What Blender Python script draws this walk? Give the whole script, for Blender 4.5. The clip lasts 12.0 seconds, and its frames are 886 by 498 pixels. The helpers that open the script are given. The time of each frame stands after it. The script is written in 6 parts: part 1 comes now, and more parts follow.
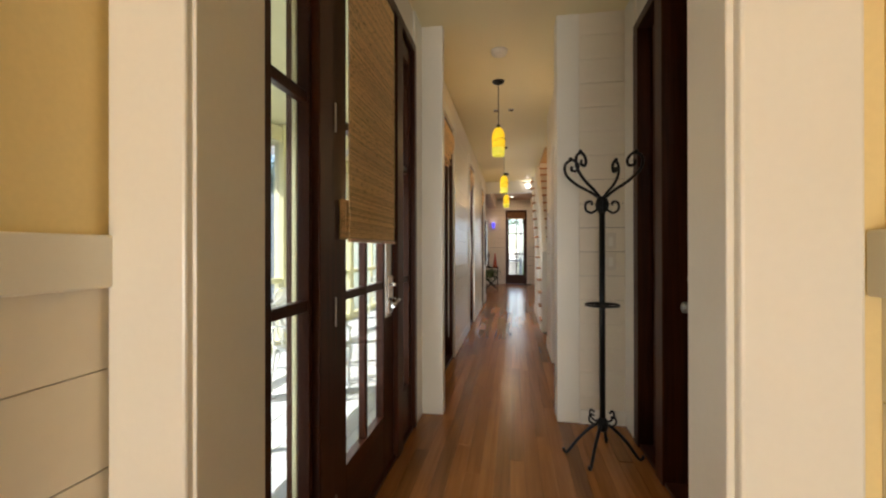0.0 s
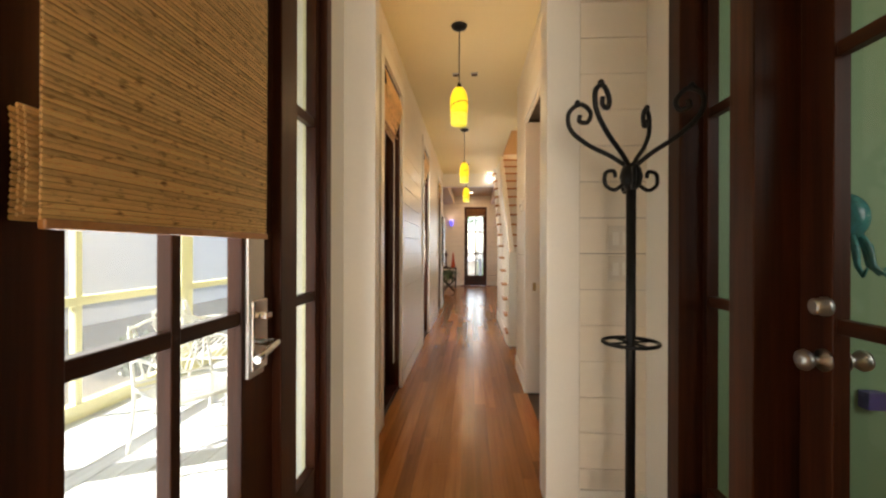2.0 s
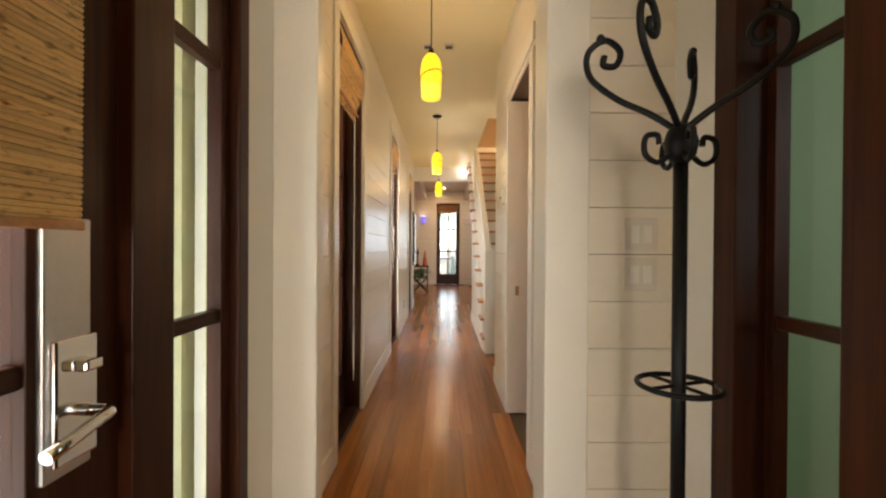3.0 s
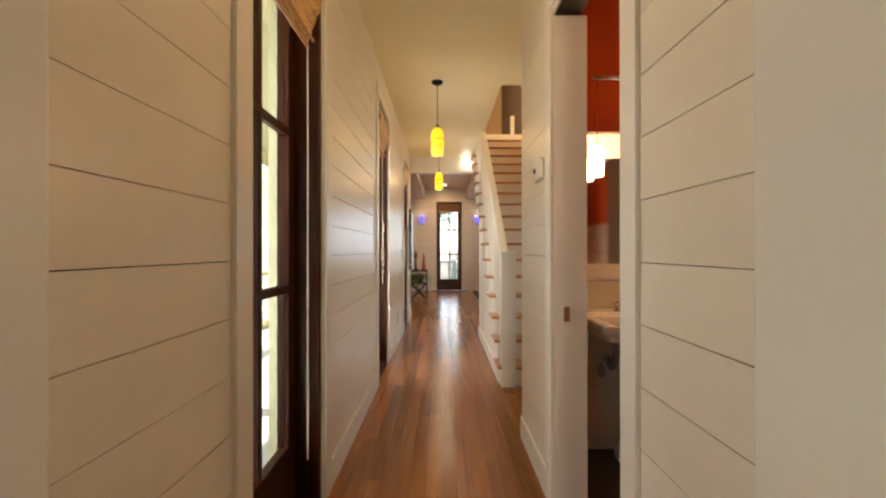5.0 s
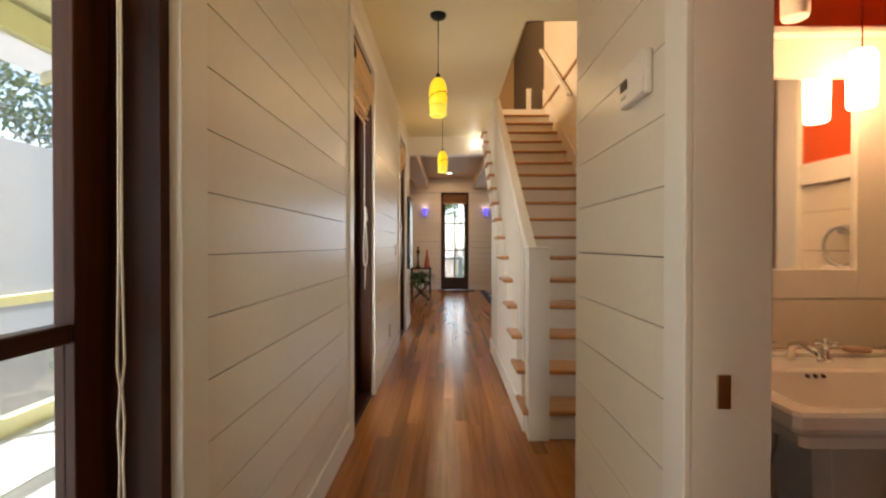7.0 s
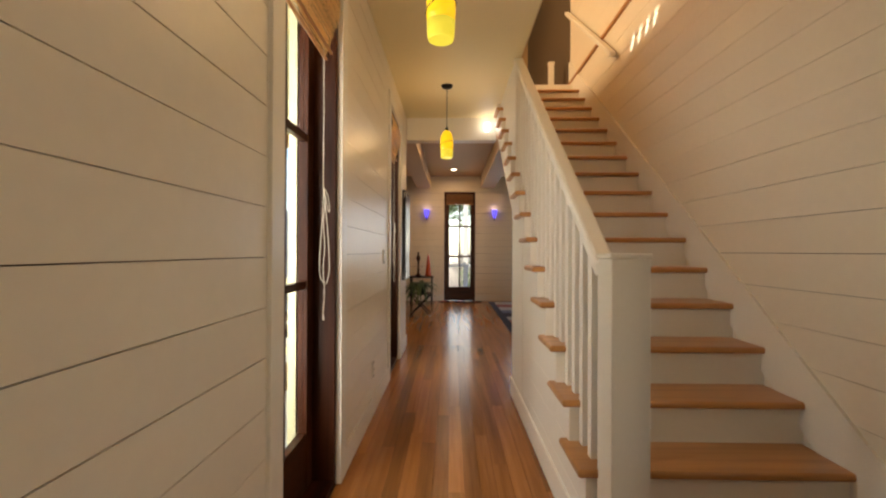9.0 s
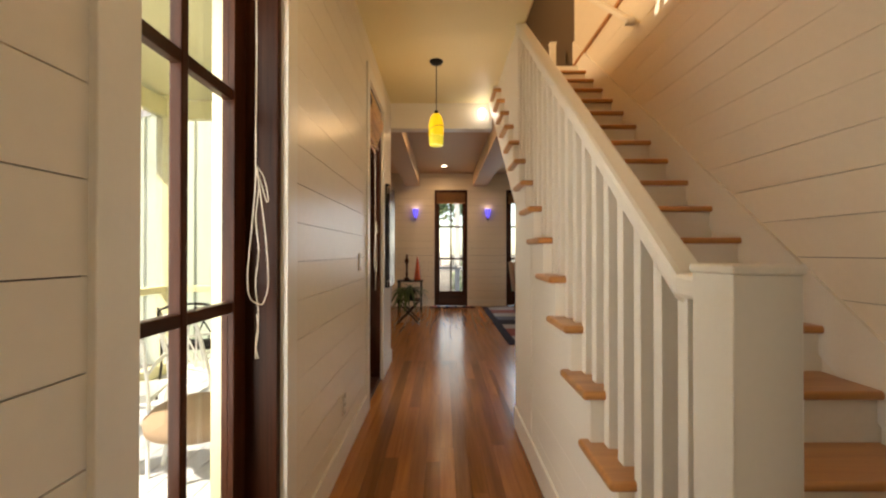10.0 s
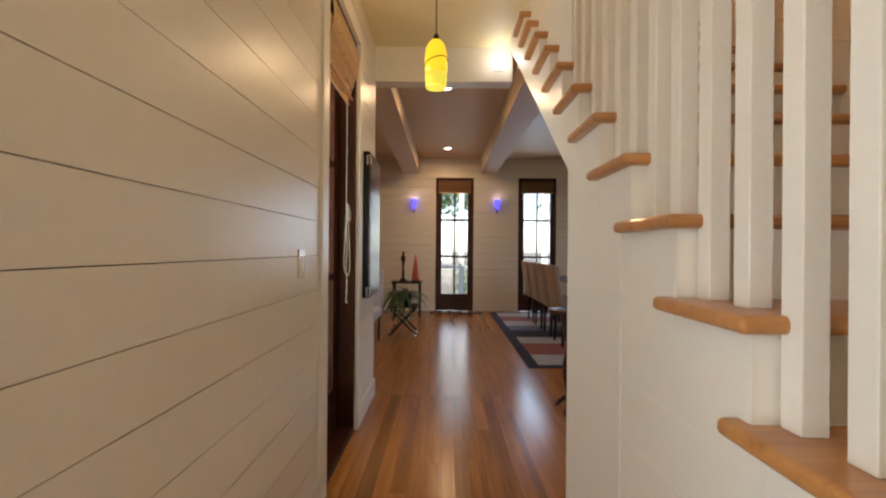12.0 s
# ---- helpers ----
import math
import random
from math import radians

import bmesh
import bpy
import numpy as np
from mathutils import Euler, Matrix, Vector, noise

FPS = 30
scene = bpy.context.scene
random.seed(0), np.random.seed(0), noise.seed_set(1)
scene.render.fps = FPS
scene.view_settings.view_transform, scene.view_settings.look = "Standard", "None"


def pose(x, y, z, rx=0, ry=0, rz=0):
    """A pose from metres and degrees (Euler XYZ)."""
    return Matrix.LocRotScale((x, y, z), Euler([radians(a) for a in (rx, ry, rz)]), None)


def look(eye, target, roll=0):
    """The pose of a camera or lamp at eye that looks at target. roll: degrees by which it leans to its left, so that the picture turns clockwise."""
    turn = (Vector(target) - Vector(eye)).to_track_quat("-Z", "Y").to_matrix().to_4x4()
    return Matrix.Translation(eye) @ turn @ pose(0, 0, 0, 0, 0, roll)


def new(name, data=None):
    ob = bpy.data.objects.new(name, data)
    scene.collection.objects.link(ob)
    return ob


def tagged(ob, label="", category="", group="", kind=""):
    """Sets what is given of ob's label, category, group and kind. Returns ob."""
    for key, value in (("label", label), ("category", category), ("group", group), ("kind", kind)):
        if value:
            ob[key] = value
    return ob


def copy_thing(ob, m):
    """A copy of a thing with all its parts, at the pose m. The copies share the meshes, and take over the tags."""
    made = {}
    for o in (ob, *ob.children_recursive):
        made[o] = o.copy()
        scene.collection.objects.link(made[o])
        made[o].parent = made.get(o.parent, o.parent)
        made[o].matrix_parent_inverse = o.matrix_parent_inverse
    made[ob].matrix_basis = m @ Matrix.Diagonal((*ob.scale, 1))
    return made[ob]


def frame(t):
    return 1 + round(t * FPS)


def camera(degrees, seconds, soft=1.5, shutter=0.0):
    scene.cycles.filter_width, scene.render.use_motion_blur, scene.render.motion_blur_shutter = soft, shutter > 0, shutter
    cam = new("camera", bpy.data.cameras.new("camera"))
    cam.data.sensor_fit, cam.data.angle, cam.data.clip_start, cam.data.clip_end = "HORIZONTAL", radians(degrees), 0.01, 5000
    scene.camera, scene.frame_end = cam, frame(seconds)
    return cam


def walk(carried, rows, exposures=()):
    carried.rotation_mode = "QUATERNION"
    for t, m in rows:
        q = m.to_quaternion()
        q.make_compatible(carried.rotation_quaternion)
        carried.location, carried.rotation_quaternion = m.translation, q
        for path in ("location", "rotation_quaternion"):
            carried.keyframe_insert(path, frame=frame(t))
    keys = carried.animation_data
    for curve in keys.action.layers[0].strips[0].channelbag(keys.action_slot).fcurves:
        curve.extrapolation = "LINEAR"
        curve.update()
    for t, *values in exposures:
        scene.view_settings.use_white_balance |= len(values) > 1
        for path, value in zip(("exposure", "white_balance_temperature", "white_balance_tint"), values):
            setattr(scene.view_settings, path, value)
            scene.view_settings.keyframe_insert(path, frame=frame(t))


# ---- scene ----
cam = camera(91.1, 12.0, soft=2.2)
PATH = [
    (0, (0.141, 0.577, 1.236), (-0.812, 6.499, 1.247), -0.10),
    (0.5, (0.121, 0.875, 1.239), (-0.831, 6.802, 1.251), 0.02),
    (1, (0.107, 1.154, 1.240), (-0.721, 7.097, 1.270), 0.10),
    (1.5, (0.097, 1.431, 1.241), (-0.541, 7.399, 1.259), 0.13),
    (2, (0.089, 1.681, 1.242), (-0.290, 7.668, 1.238), 0.15),
    (2.5, (0.083, 1.936, 1.244), (0.002, 7.933, 1.221), 0.24),
    (3, (0.079, 2.213, 1.246), (0.084, 8.210, 1.209), 0.36),
    (3.2, (0.077, 2.330, 1.245), (0.061, 8.331, 1.195), 0.38),
    (4.8, (0.050, 3.269, 1.224), (0.109, 9.268, 1.211), -0.03),
    (5, (0.048, 3.406, 1.222), (0.060, 9.411, 1.230), -0.04),
    (5.5, (0.050, 3.723, 1.220), (-0.066, 9.727, 1.233), -0.04),
    (6, (0.057, 4.005, 1.218), (-0.150, 10.004, 1.201), -0.04),
    (6.5, (0.066, 4.272, 1.217), (-0.035, 10.268, 1.180), 0.00),
    (7, (0.075, 4.568, 1.215), (0.004, 10.565, 1.163), 0.04),
    (7.2, (0.076, 4.692, 1.215), (-0.074, 10.690, 1.171), 0.03),
    (8.8, (0.053, 5.703, 1.211), (-0.007, 11.703, 1.241), 0.31),
    (9, (0.051, 5.827, 1.212), (-0.063, 11.826, 1.239), 0.24),
    (9.5, (0.050, 6.144, 1.221), (-0.049, 12.141, 1.242), 0.12),
    (10, (0.051, 6.475, 1.229), (0.065, 12.478, 1.273), 0.01),
    (10.5, (0.052, 6.784, 1.235), (0.100, 12.787, 1.277), -0.06),
    (11, (0.053, 7.091, 1.236), (0.063, 13.106, 1.252), -0.01),
    (11.5, (0.054, 7.419, 1.232), (-0.008, 13.425, 1.224), 0.18),
    (12, (0.059, 7.754, 1.223), (0.037, 13.754, 1.228), 0.45),
]
EXPOSURES = [(0, 1.66, 6350, 11), (0.5, 1.78, 6700, 13), (1.2, 1.90, 6750, 12), (2, 2.2, 6900, 14), (3, 2.3, 6700, 11), (5, 2.20, 6800, 13), (5.6, 2.10, 7050, 15), (6.5, 1.95, 6950, 15), (7.2, 1.90, 6650, 13), (9, 1.72, 7550, 15), (10, 1.70, 7700, 15), (11, 1.58, 7200, 15), (12, 1.86, 6500, 13)]
walk(cam, [(t, look(eye, target, roll)) for t, eye, target, roll in PATH], exposures=EXPOSURES)

# ---- world, sun, exposure ----
SUN_EL, SUN_AZ = radians(46), radians(244)
world = bpy.data.worlds.new("world")
scene.world = world
world.use_nodes = True
wn = world.node_tree.nodes
sky = wn.new("ShaderNodeTexSky")
sky.sky_type, sky.sun_disc, sky.sun_elevation, sky.sun_rotation = "NISHITA", False, SUN_EL, SUN_AZ
world.node_tree.links.new(sky.outputs["Color"], wn["Background"].inputs["Color"])
wn["Background"].inputs["Strength"].default_value = 0.14
sun = new("sun", bpy.data.lights.new("sun", "SUN"))
sun.data.energy, sun.data.angle, sun.data.color = 3.8, radians(0.6), (1.0, 0.95, 0.86)
sun.matrix_world = look((0, 0, 0), (-math.sin(SUN_AZ) * math.cos(SUN_EL), -math.cos(SUN_AZ) * math.cos(SUN_EL), -math.sin(SUN_EL)))


def area(name, eye, target, w, h, watts, color):
    """A rectangular lamp: sky light at an opening, a downlight, or added fill."""
    ob = new(name, bpy.data.lights.new(name, "AREA"))
    ob.data.shape, ob.data.size, ob.data.size_y, ob.data.energy, ob.data.color = "RECTANGLE", w, h, watts, color
    ob.matrix_world = look(eye, target)
    return ob


def bulb(name, at, watts, color, size=0.03):
    ob = new(name, bpy.data.lights.new(name, "POINT"))
    ob.data.energy, ob.data.color, ob.data.shadow_soft_size = watts, color, size
    ob.location = at
    return ob


DAY, WARM, COOL = (0.98, 0.97, 0.94), (1.0, 0.66, 0.35), (0.94, 0.96, 1.0)
for yc, power, ahead in ((5.10, 2.2, 0.0), (7.50, 8.3, 2.2), (10.28, 6.0, 0.0)):
    area("hall_daylight", (-1.10, yc, 1.4), (0.5 if ahead else 2.0, yc + ahead, 1.2), 0.6, 2.0, power * 1.15, COOL)
area("porch_door_daylight", (-0.72, 2.6, 1.0), (2, 2.6, 0.9), 1.4, 1.2, 4.0, DAY)
area("far_door_daylight", (0.25, 16.62, 1.4), (0.25, 10, 1.0), 0.6, 1.9, 1.9, (0.92, 0.95, 1.0))
area("far_door_daylight", (1.9, 16.62, 1.7), (1.2, 10, 1.3), 0.6, 1.5, 8.5, (0.58, 0.76, 1.0))
# fill added before a solid wall, to brighten the casings of the opening
area("front_room_daylight", (-0.15, -3.7, 0.9), (0.1, 2, 1.3), 1.4, 1.2, 42, (1.0, 0.95, 0.86))
area("upper_window_daylight", (-2.8, 9.6, 4.7), (1.6, 10.0, 2.7), 1.2, 1.2, 58, (1.0, 0.78, 0.50))
# fill added inside the green room, no window there; brightens its north wall
area("green_room_daylight", (2.4, 1.62, 1.7), (2.0, 3.8, 1.3), 1.4, 1.3, 4.6, DAY)
area("side_window_daylight", (1.64, 6.82, 1.5), (0.3, 7.6, 1.3), 0.6, 1.7, 0.7, (1.0, 0.86, 0.68))
PENDANTS = (4.95, 7.80, 10.31)
for yc in PENDANTS:
    bulb("pendant_bulb", (0, yc, 2.33), 1.35, WARM, 0.065)
for p in ((0.06, 12.6), (0.10, 15.5)):
    area("downlight_lamp", (p[0], p[1], 2.96), (p[0], p[1] + 0.001, 0), 0.11, 0.11, 3.0, WARM)
for x in (0.96, 1.38):
    bulb("bath_bulb", (x, 5.96, 1.76), 1.6, (1.0, 0.57, 0.26), 0.035)
for x in (-0.55, 1.09):
    bulb("sconce_bulb", (x, 16.30, 2.24), 0.12, (1.0, 0.75, 0.5), 0.03)
# added: no lamp hangs here, it brightens the sun patch on the header
bulb("wall_lamp_bulb", (0.50, 11.28, 2.80), 0.04, (1.0, 0.96, 0.90), 0.05)

# ---- materials ----


def mat(name, color, rough=0.5, metal=0.0, var=0.06, scale=3.0, fine=60.0, bump=0.0, stretch=(1, 1, 1), spread=0.0, coat=0.0, rvar=0.07):
    """A surface with broad and fine variation of its colour, gloss and relief."""
    m = bpy.data.materials.new(name)
    m.use_nodes = True
    nt = m.node_tree
    n, l = nt.nodes, nt.links
    p = n["Principled BSDF"]
    tc, mp = n.new("ShaderNodeTexCoord"), n.new("ShaderNodeMapping")
    mp.inputs["Scale"].default_value = stretch
    l.new(tc.outputs["Object"], mp.inputs["Vector"])
    big, small = n.new("ShaderNodeTexNoise"), n.new("ShaderNodeTexNoise")
    big.inputs["Scale"].default_value, small.inputs["Scale"].default_value = scale, fine
    big.inputs["Detail"].default_value, small.inputs["Detail"].default_value = 4, 3
    for t in (big, small):
        l.new(mp.outputs["Vector"], t.inputs["Vector"])
    add = n.new("ShaderNodeMath")
    add.operation = "ADD"
    l.new(big.outputs["Fac"], add.inputs[0])
    l.new(small.outputs["Fac"], add.inputs[1])
    ramp = n.new("ShaderNodeMapRange")
    ramp.inputs["From Min"].default_value, ramp.inputs["From Max"].default_value = 0.6, 1.4
    ramp.inputs["To Min"].default_value, ramp.inputs["To Max"].default_value = 1 - var, 1 + var
    l.new(add.outputs[0], ramp.inputs["Value"])
    val = ramp.outputs["Result"]
    if spread:
        oi, mr, mul = n.new("ShaderNodeObjectInfo"), n.new("ShaderNodeMapRange"), n.new("ShaderNodeMath")
        mr.inputs["To Min"].default_value, mr.inputs["To Max"].default_value = 1 - spread, 1 + spread
        l.new(oi.outputs["Random"], mr.inputs["Value"])
        mul.operation = "MULTIPLY"
        l.new(val, mul.inputs[0])
        l.new(mr.outputs["Result"], mul.inputs[1])
        val = mul.outputs[0]
    vm = n.new("ShaderNodeVectorMath")
    vm.operation = "SCALE"
    vm.inputs[0].default_value = color
    l.new(val, vm.inputs["Scale"])
    l.new(vm.outputs["Vector"], p.inputs["Base Color"])
    rr = n.new("ShaderNodeMapRange")
    rr.inputs["To Min"].default_value, rr.inputs["To Max"].default_value = max(0.02, rough - rvar), min(1, rough + rvar)
    l.new(big.outputs["Fac"], rr.inputs["Value"])
    l.new(rr.outputs["Result"], p.inputs["Roughness"])
    p.inputs["Metallic"].default_value = metal
    p.inputs["Coat Weight"].default_value = coat
    p.inputs["Coat Roughness"].default_value = 0.12
    if bump:
        b = n.new("ShaderNodeBump")
        b.inputs["Strength"].default_value, b.inputs["Distance"].default_value = bump, 0.004
        l.new(add.outputs[0], b.inputs["Height"])
        l.new(b.outputs["Normal"], p.inputs["Normal"])
    return m


def wood(name, dark, light, rough, axis, scale=1.0, spread=0.15, coat=0.0, bump=0.05, spec=0.5):
    """Wood with grain that runs along an axis; boards differ from one another."""
    m = bpy.data.materials.new(name)
    m.use_nodes = True
    n, l = m.node_tree.nodes, m.node_tree.links
    p = n["Principled BSDF"]
    tc, mp, oi = n.new("ShaderNodeTexCoord"), n.new("ShaderNodeMapping"), n.new("ShaderNodeObjectInfo")
    st = [22.0 * scale] * 3
    st[axis] = 0.9 * scale
    mp.inputs["Scale"].default_value = st
    off = n.new("ShaderNodeVectorMath")
    off.operation = "SCALE"
    off.inputs[0].default_value = (37.0, 53.0, 71.0)
    l.new(oi.outputs["Random"], off.inputs["Scale"])
    l.new(tc.outputs["Object"], mp.inputs["Vector"])
    l.new(off.outputs["Vector"], mp.inputs["Location"])
    g, f, k = n.new("ShaderNodeTexNoise"), n.new("ShaderNodeTexNoise"), n.new("ShaderNodeTexNoise")
    g.inputs["Scale"].default_value, f.inputs["Scale"].default_value, k.inputs["Scale"].default_value = 1.0, 5.0, 0.35
    g.inputs["Detail"].default_value, g.inputs["Distortion"].default_value = 5, 0.6
    for t in (g, f, k):
        l.new(mp.outputs["Vector"], t.inputs["Vector"])
    a = n.new("ShaderNodeMath")
    a.operation = "MULTIPLY_ADD"
    a.inputs[1].default_value = 0.35
    l.new(f.outputs["Fac"], a.inputs[0])
    l.new(g.outputs["Fac"], a.inputs[2])
    mr = n.new("ShaderNodeMapRange")
    mr.inputs["From Min"].default_value, mr.inputs["From Max"].default_value = 0.35, 0.95
    l.new(a.outputs[0], mr.inputs["Value"])
    mix = n.new("ShaderNodeMix")
    mix.data_type = "RGBA"
    mix.inputs["A"].default_value, mix.inputs["B"].default_value = (*dark, 1), (*light, 1)
    l.new(mr.outputs["Result"], mix.inputs["Factor"])
    tone, sc = n.new("ShaderNodeMapRange"), n.new("ShaderNodeVectorMath")
    tone.inputs["To Min"].default_value, tone.inputs["To Max"].default_value = 1 - spread, 1 + spread
    l.new(oi.outputs["Random"], tone.inputs["Value"])
    sc.operation = "SCALE"
    l.new(mix.outputs["Result"], sc.inputs[0])
    l.new(tone.outputs["Result"], sc.inputs["Scale"])
    l.new(sc.outputs["Vector"], p.inputs["Base Color"])
    rr = n.new("ShaderNodeMapRange")
    rr.inputs["To Min"].default_value, rr.inputs["To Max"].default_value = rough - 0.06, rough + 0.08
    l.new(k.outputs["Fac"], rr.inputs["Value"])
    l.new(rr.outputs["Result"], p.inputs["Roughness"])
    p.inputs["Specular IOR Level"].default_value = spec
    p.inputs["Coat Weight"].default_value = coat
    p.inputs["Coat Roughness"].default_value = 0.15
    b = n.new("ShaderNodeBump")
    b.inputs["Strength"].default_value, b.inputs["Distance"].default_value = bump, 0.003
    l.new(a.outputs[0], b.inputs["Height"])
    l.new(b.outputs["Normal"], p.inputs["Normal"])
    return m


def glow(name, color, strength, base=(0.8, 0.8, 0.8), mottled=0.0):
    m = bpy.data.materials.new(name)
    m.use_nodes = True
    n, l = m.node_tree.nodes, m.node_tree.links
    p = n["Principled BSDF"]
    p.inputs["Base Color"].default_value = (*base, 1)
    p.inputs["Roughness"].default_value = 0.25
    p.inputs["Emission Color"].default_value = (*color, 1)
    p.inputs["Emission Strength"].default_value = strength
    if mottled:
        t, mr = n.new("ShaderNodeTexNoise"), n.new("ShaderNodeMapRange")
        t.inputs["Scale"].default_value, t.inputs["Detail"].default_value = 14, 4
        mr.inputs["To Min"].default_value, mr.inputs["To Max"].default_value = strength * (1 - mottled), strength * (1 + mottled)
        tc = n.new("ShaderNodeTexCoord")
        l.new(tc.outputs["Object"], t.inputs["Vector"])
        l.new(t.outputs["Fac"], mr.inputs["Value"])
        l.new(mr.outputs["Result"], p.inputs["Emission Strength"])
    return m


def clear_glass(name, tint=(0.97, 0.99, 0.98)):
    m = bpy.data.materials.new(name)
    m.use_nodes = True
    n, l = m.node_tree.nodes, m.node_tree.links
    n.remove(n["Principled BSDF"])
    tr, gl, mix, fr = n.new("ShaderNodeBsdfTransparent"), n.new("ShaderNodeBsdfGlossy"), n.new("ShaderNodeMixShader"), n.new("ShaderNodeLayerWeight")
    pw = n.new("ShaderNodeMath")
    pw.operation = "POWER"
    pw.inputs[1].default_value = 4.0
    ad = n.new("ShaderNodeMath")
    ad.operation = "MULTIPLY_ADD"
    ad.inputs[1].default_value, ad.inputs[2].default_value = 0.5, 0.025
    tr.inputs["Color"].default_value = (*tint, 1)
    gl.inputs["Roughness"].default_value = 0.02
    l.new(fr.outputs["Facing"], pw.inputs[0])
    l.new(pw.outputs[0], ad.inputs[0])
    l.new(ad.outputs[0], mix.inputs["Fac"])
    l.new(tr.outputs["BSDF"], mix.inputs[1])
    l.new(gl.outputs["BSDF"], mix.inputs[2])
    l.new(mix.outputs["Shader"], n["Material Output"].inputs["Surface"])
    return m


M_WALL = mat("cream_board_paint", (0.79, 0.715, 0.58), 0.315, var=0.03, scale=1.5, fine=25, bump=0.02, spread=0.015, rvar=0.03)
M_GAP = mat("board_gap", (0.11, 0.08, 0.05), 0.9)
M_TRIM = mat("white_trim_paint", (0.80, 0.76, 0.66), 0.34, var=0.02, scale=5, fine=60, bump=0.008, rvar=0.05)
M_CEIL = mat("cream_ceiling_paint", (0.86, 0.76, 0.47), 0.50, var=0.03, scale=0.8, fine=90, bump=0.04)
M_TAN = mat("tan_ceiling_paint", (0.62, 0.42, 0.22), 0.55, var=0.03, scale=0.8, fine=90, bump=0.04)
M_BEAM = mat("beige_beam_paint", (0.62, 0.47, 0.31), 0.6, var=0.03, scale=0.8, fine=90, bump=0.04)
M_OUTER = mat("cream_outdoor_paint", (0.74, 0.68, 0.58), 0.6, var=0.05, scale=1.5, fine=40, bump=0.05)
M_YELLOW = mat("yellow_wall_paint", (0.80, 0.63, 0.30), 0.55, var=0.04, scale=1.2, fine=80, bump=0.05)
M_ORANGE = mat("orange_red_wall_paint", (0.62, 0.085, 0.015), 0.5, var=0.05, scale=1.5, fine=80, bump=0.05)
M_GREEN = mat("sea_green_wall_paint", (0.25, 0.38, 0.22), 0.55, var=0.04, scale=1.2, fine=80, bump=0.05)
M_MAHOG = wood("dark_mahogany", (0.014, 0.0045, 0.0022), (0.080, 0.023, 0.009), 0.36, 2, 1.0, 0.10, 0.0, 0.05, 0.16)
M_MAHOG_H = wood("dark_mahogany_rails", (0.014, 0.0045, 0.0022), (0.080, 0.023, 0.009), 0.36, 1, 1.0, 0.10, 0.0, 0.05, 0.16)
M_MAHOG_X = wood("dark_mahogany_cross", (0.014, 0.0045, 0.0022), (0.080, 0.023, 0.009), 0.36, 0, 1.0, 0.10, 0.0, 0.05, 0.16)
M_CLOSET = wood("brown_closet_door", (0.13, 0.085, 0.05), (0.24, 0.17, 0.11), 0.4, 2)
M_FLOOR = wood("heart_pine_floor", (0.205, 0.073, 0.017), (0.39, 0.155, 0.040), 0.21, 1, 1.0, 0.28, 0.0, 0.010, 0.26)
M_TREAD = wood("oak_tread", (0.36, 0.15, 0.042), (0.56, 0.265, 0.085), 0.32, 0, 1.0, 0.08, 0.3)
M_DECK = wood("grey_deck", (0.52, 0.54, 0.57), (0.70, 0.72, 0.75), 0.8, 1, 0.8, 0.12, 0.0, 0.2)
M_PORCH = mat("pale_yellow_porch_paint", (0.80, 0.76, 0.47), 0.5, var=0.05, scale=2, fine=50, bump=0.04)
M_GLASS = clear_glass("window_glass")
M_STEEL = mat("brushed_steel", (0.50, 0.49, 0.47), 0.38, 1.0, var=0.05, fine=120)
M_IRON = mat("black_iron", (0.012, 0.012, 0.012), 0.45, 0.6, var=0.2, scale=8, fine=120, bump=0.1)
M_STUCCO = mat("grey_stucco", (0.60, 0.61, 0.64), 0.9, var=0.10, scale=0.5, fine=30, bump=0.3)
M_SIDING = mat("pale_green_siding", (0.55, 0.64, 0.52), 0.6, var=0.05, scale=1, fine=40, bump=0.05)
M_EARTH = mat("mulch_ground", (0.10, 0.085, 0.06), 0.95, var=0.35, scale=1.5, fine=25, bump=0.5)

# ---- building helpers ----


def box(bm, x0, x1, y0, y1, z0, z1, bevel=0.0, seg=2):
    r = bmesh.ops.create_cube(bm, size=1.0, matrix=Matrix.LocRotScale(((x0 + x1) / 2, (y0 + y1) / 2, (z0 + z1) / 2), None, (x1 - x0, y1 - y0, z1 - z0)))
    if bevel:
        edges = {e for v in r["verts"] for e in v.link_edges}
        bmesh.ops.bevel(bm, geom=list(edges), offset=bevel, segments=seg, profile=0.5, affect="EDGES")
    return bm


def cyl(bm, a, b, r0, r1=None, seg=16, caps=True):
    a, b = Vector(a), Vector(b)
    m = Matrix.Translation((a + b) / 2) @ (b - a).to_track_quat("Z", "Y").to_matrix().to_4x4()
    bmesh.ops.create_cone(bm, cap_ends=caps, segments=seg, radius1=r0, radius2=r0 if r1 is None else r1, depth=(b - a).length, matrix=m)
    return bm


def lathe(bm, profile, seg=24, at=(0, 0, 0)):
    """A body turned about the upright axis from (radius, height) steps."""
    rings = []
    for r, z in profile:
        rings.append([bm.verts.new((at[0] + r * math.cos(2 * math.pi * i / seg), at[1] + r * math.sin(2 * math.pi * i / seg), at[2] + z)) for i in range(seg)])
    for a, b in zip(rings, rings[1:]):
        for i in range(seg):
            bm.faces.new((a[i], a[(i + 1) % seg], b[(i + 1) % seg], b[i]))
    for ring, flip in ((rings[0], True), (rings[-1], False)):
        bm.faces.new(ring[::-1] if flip else ring)
    return bm


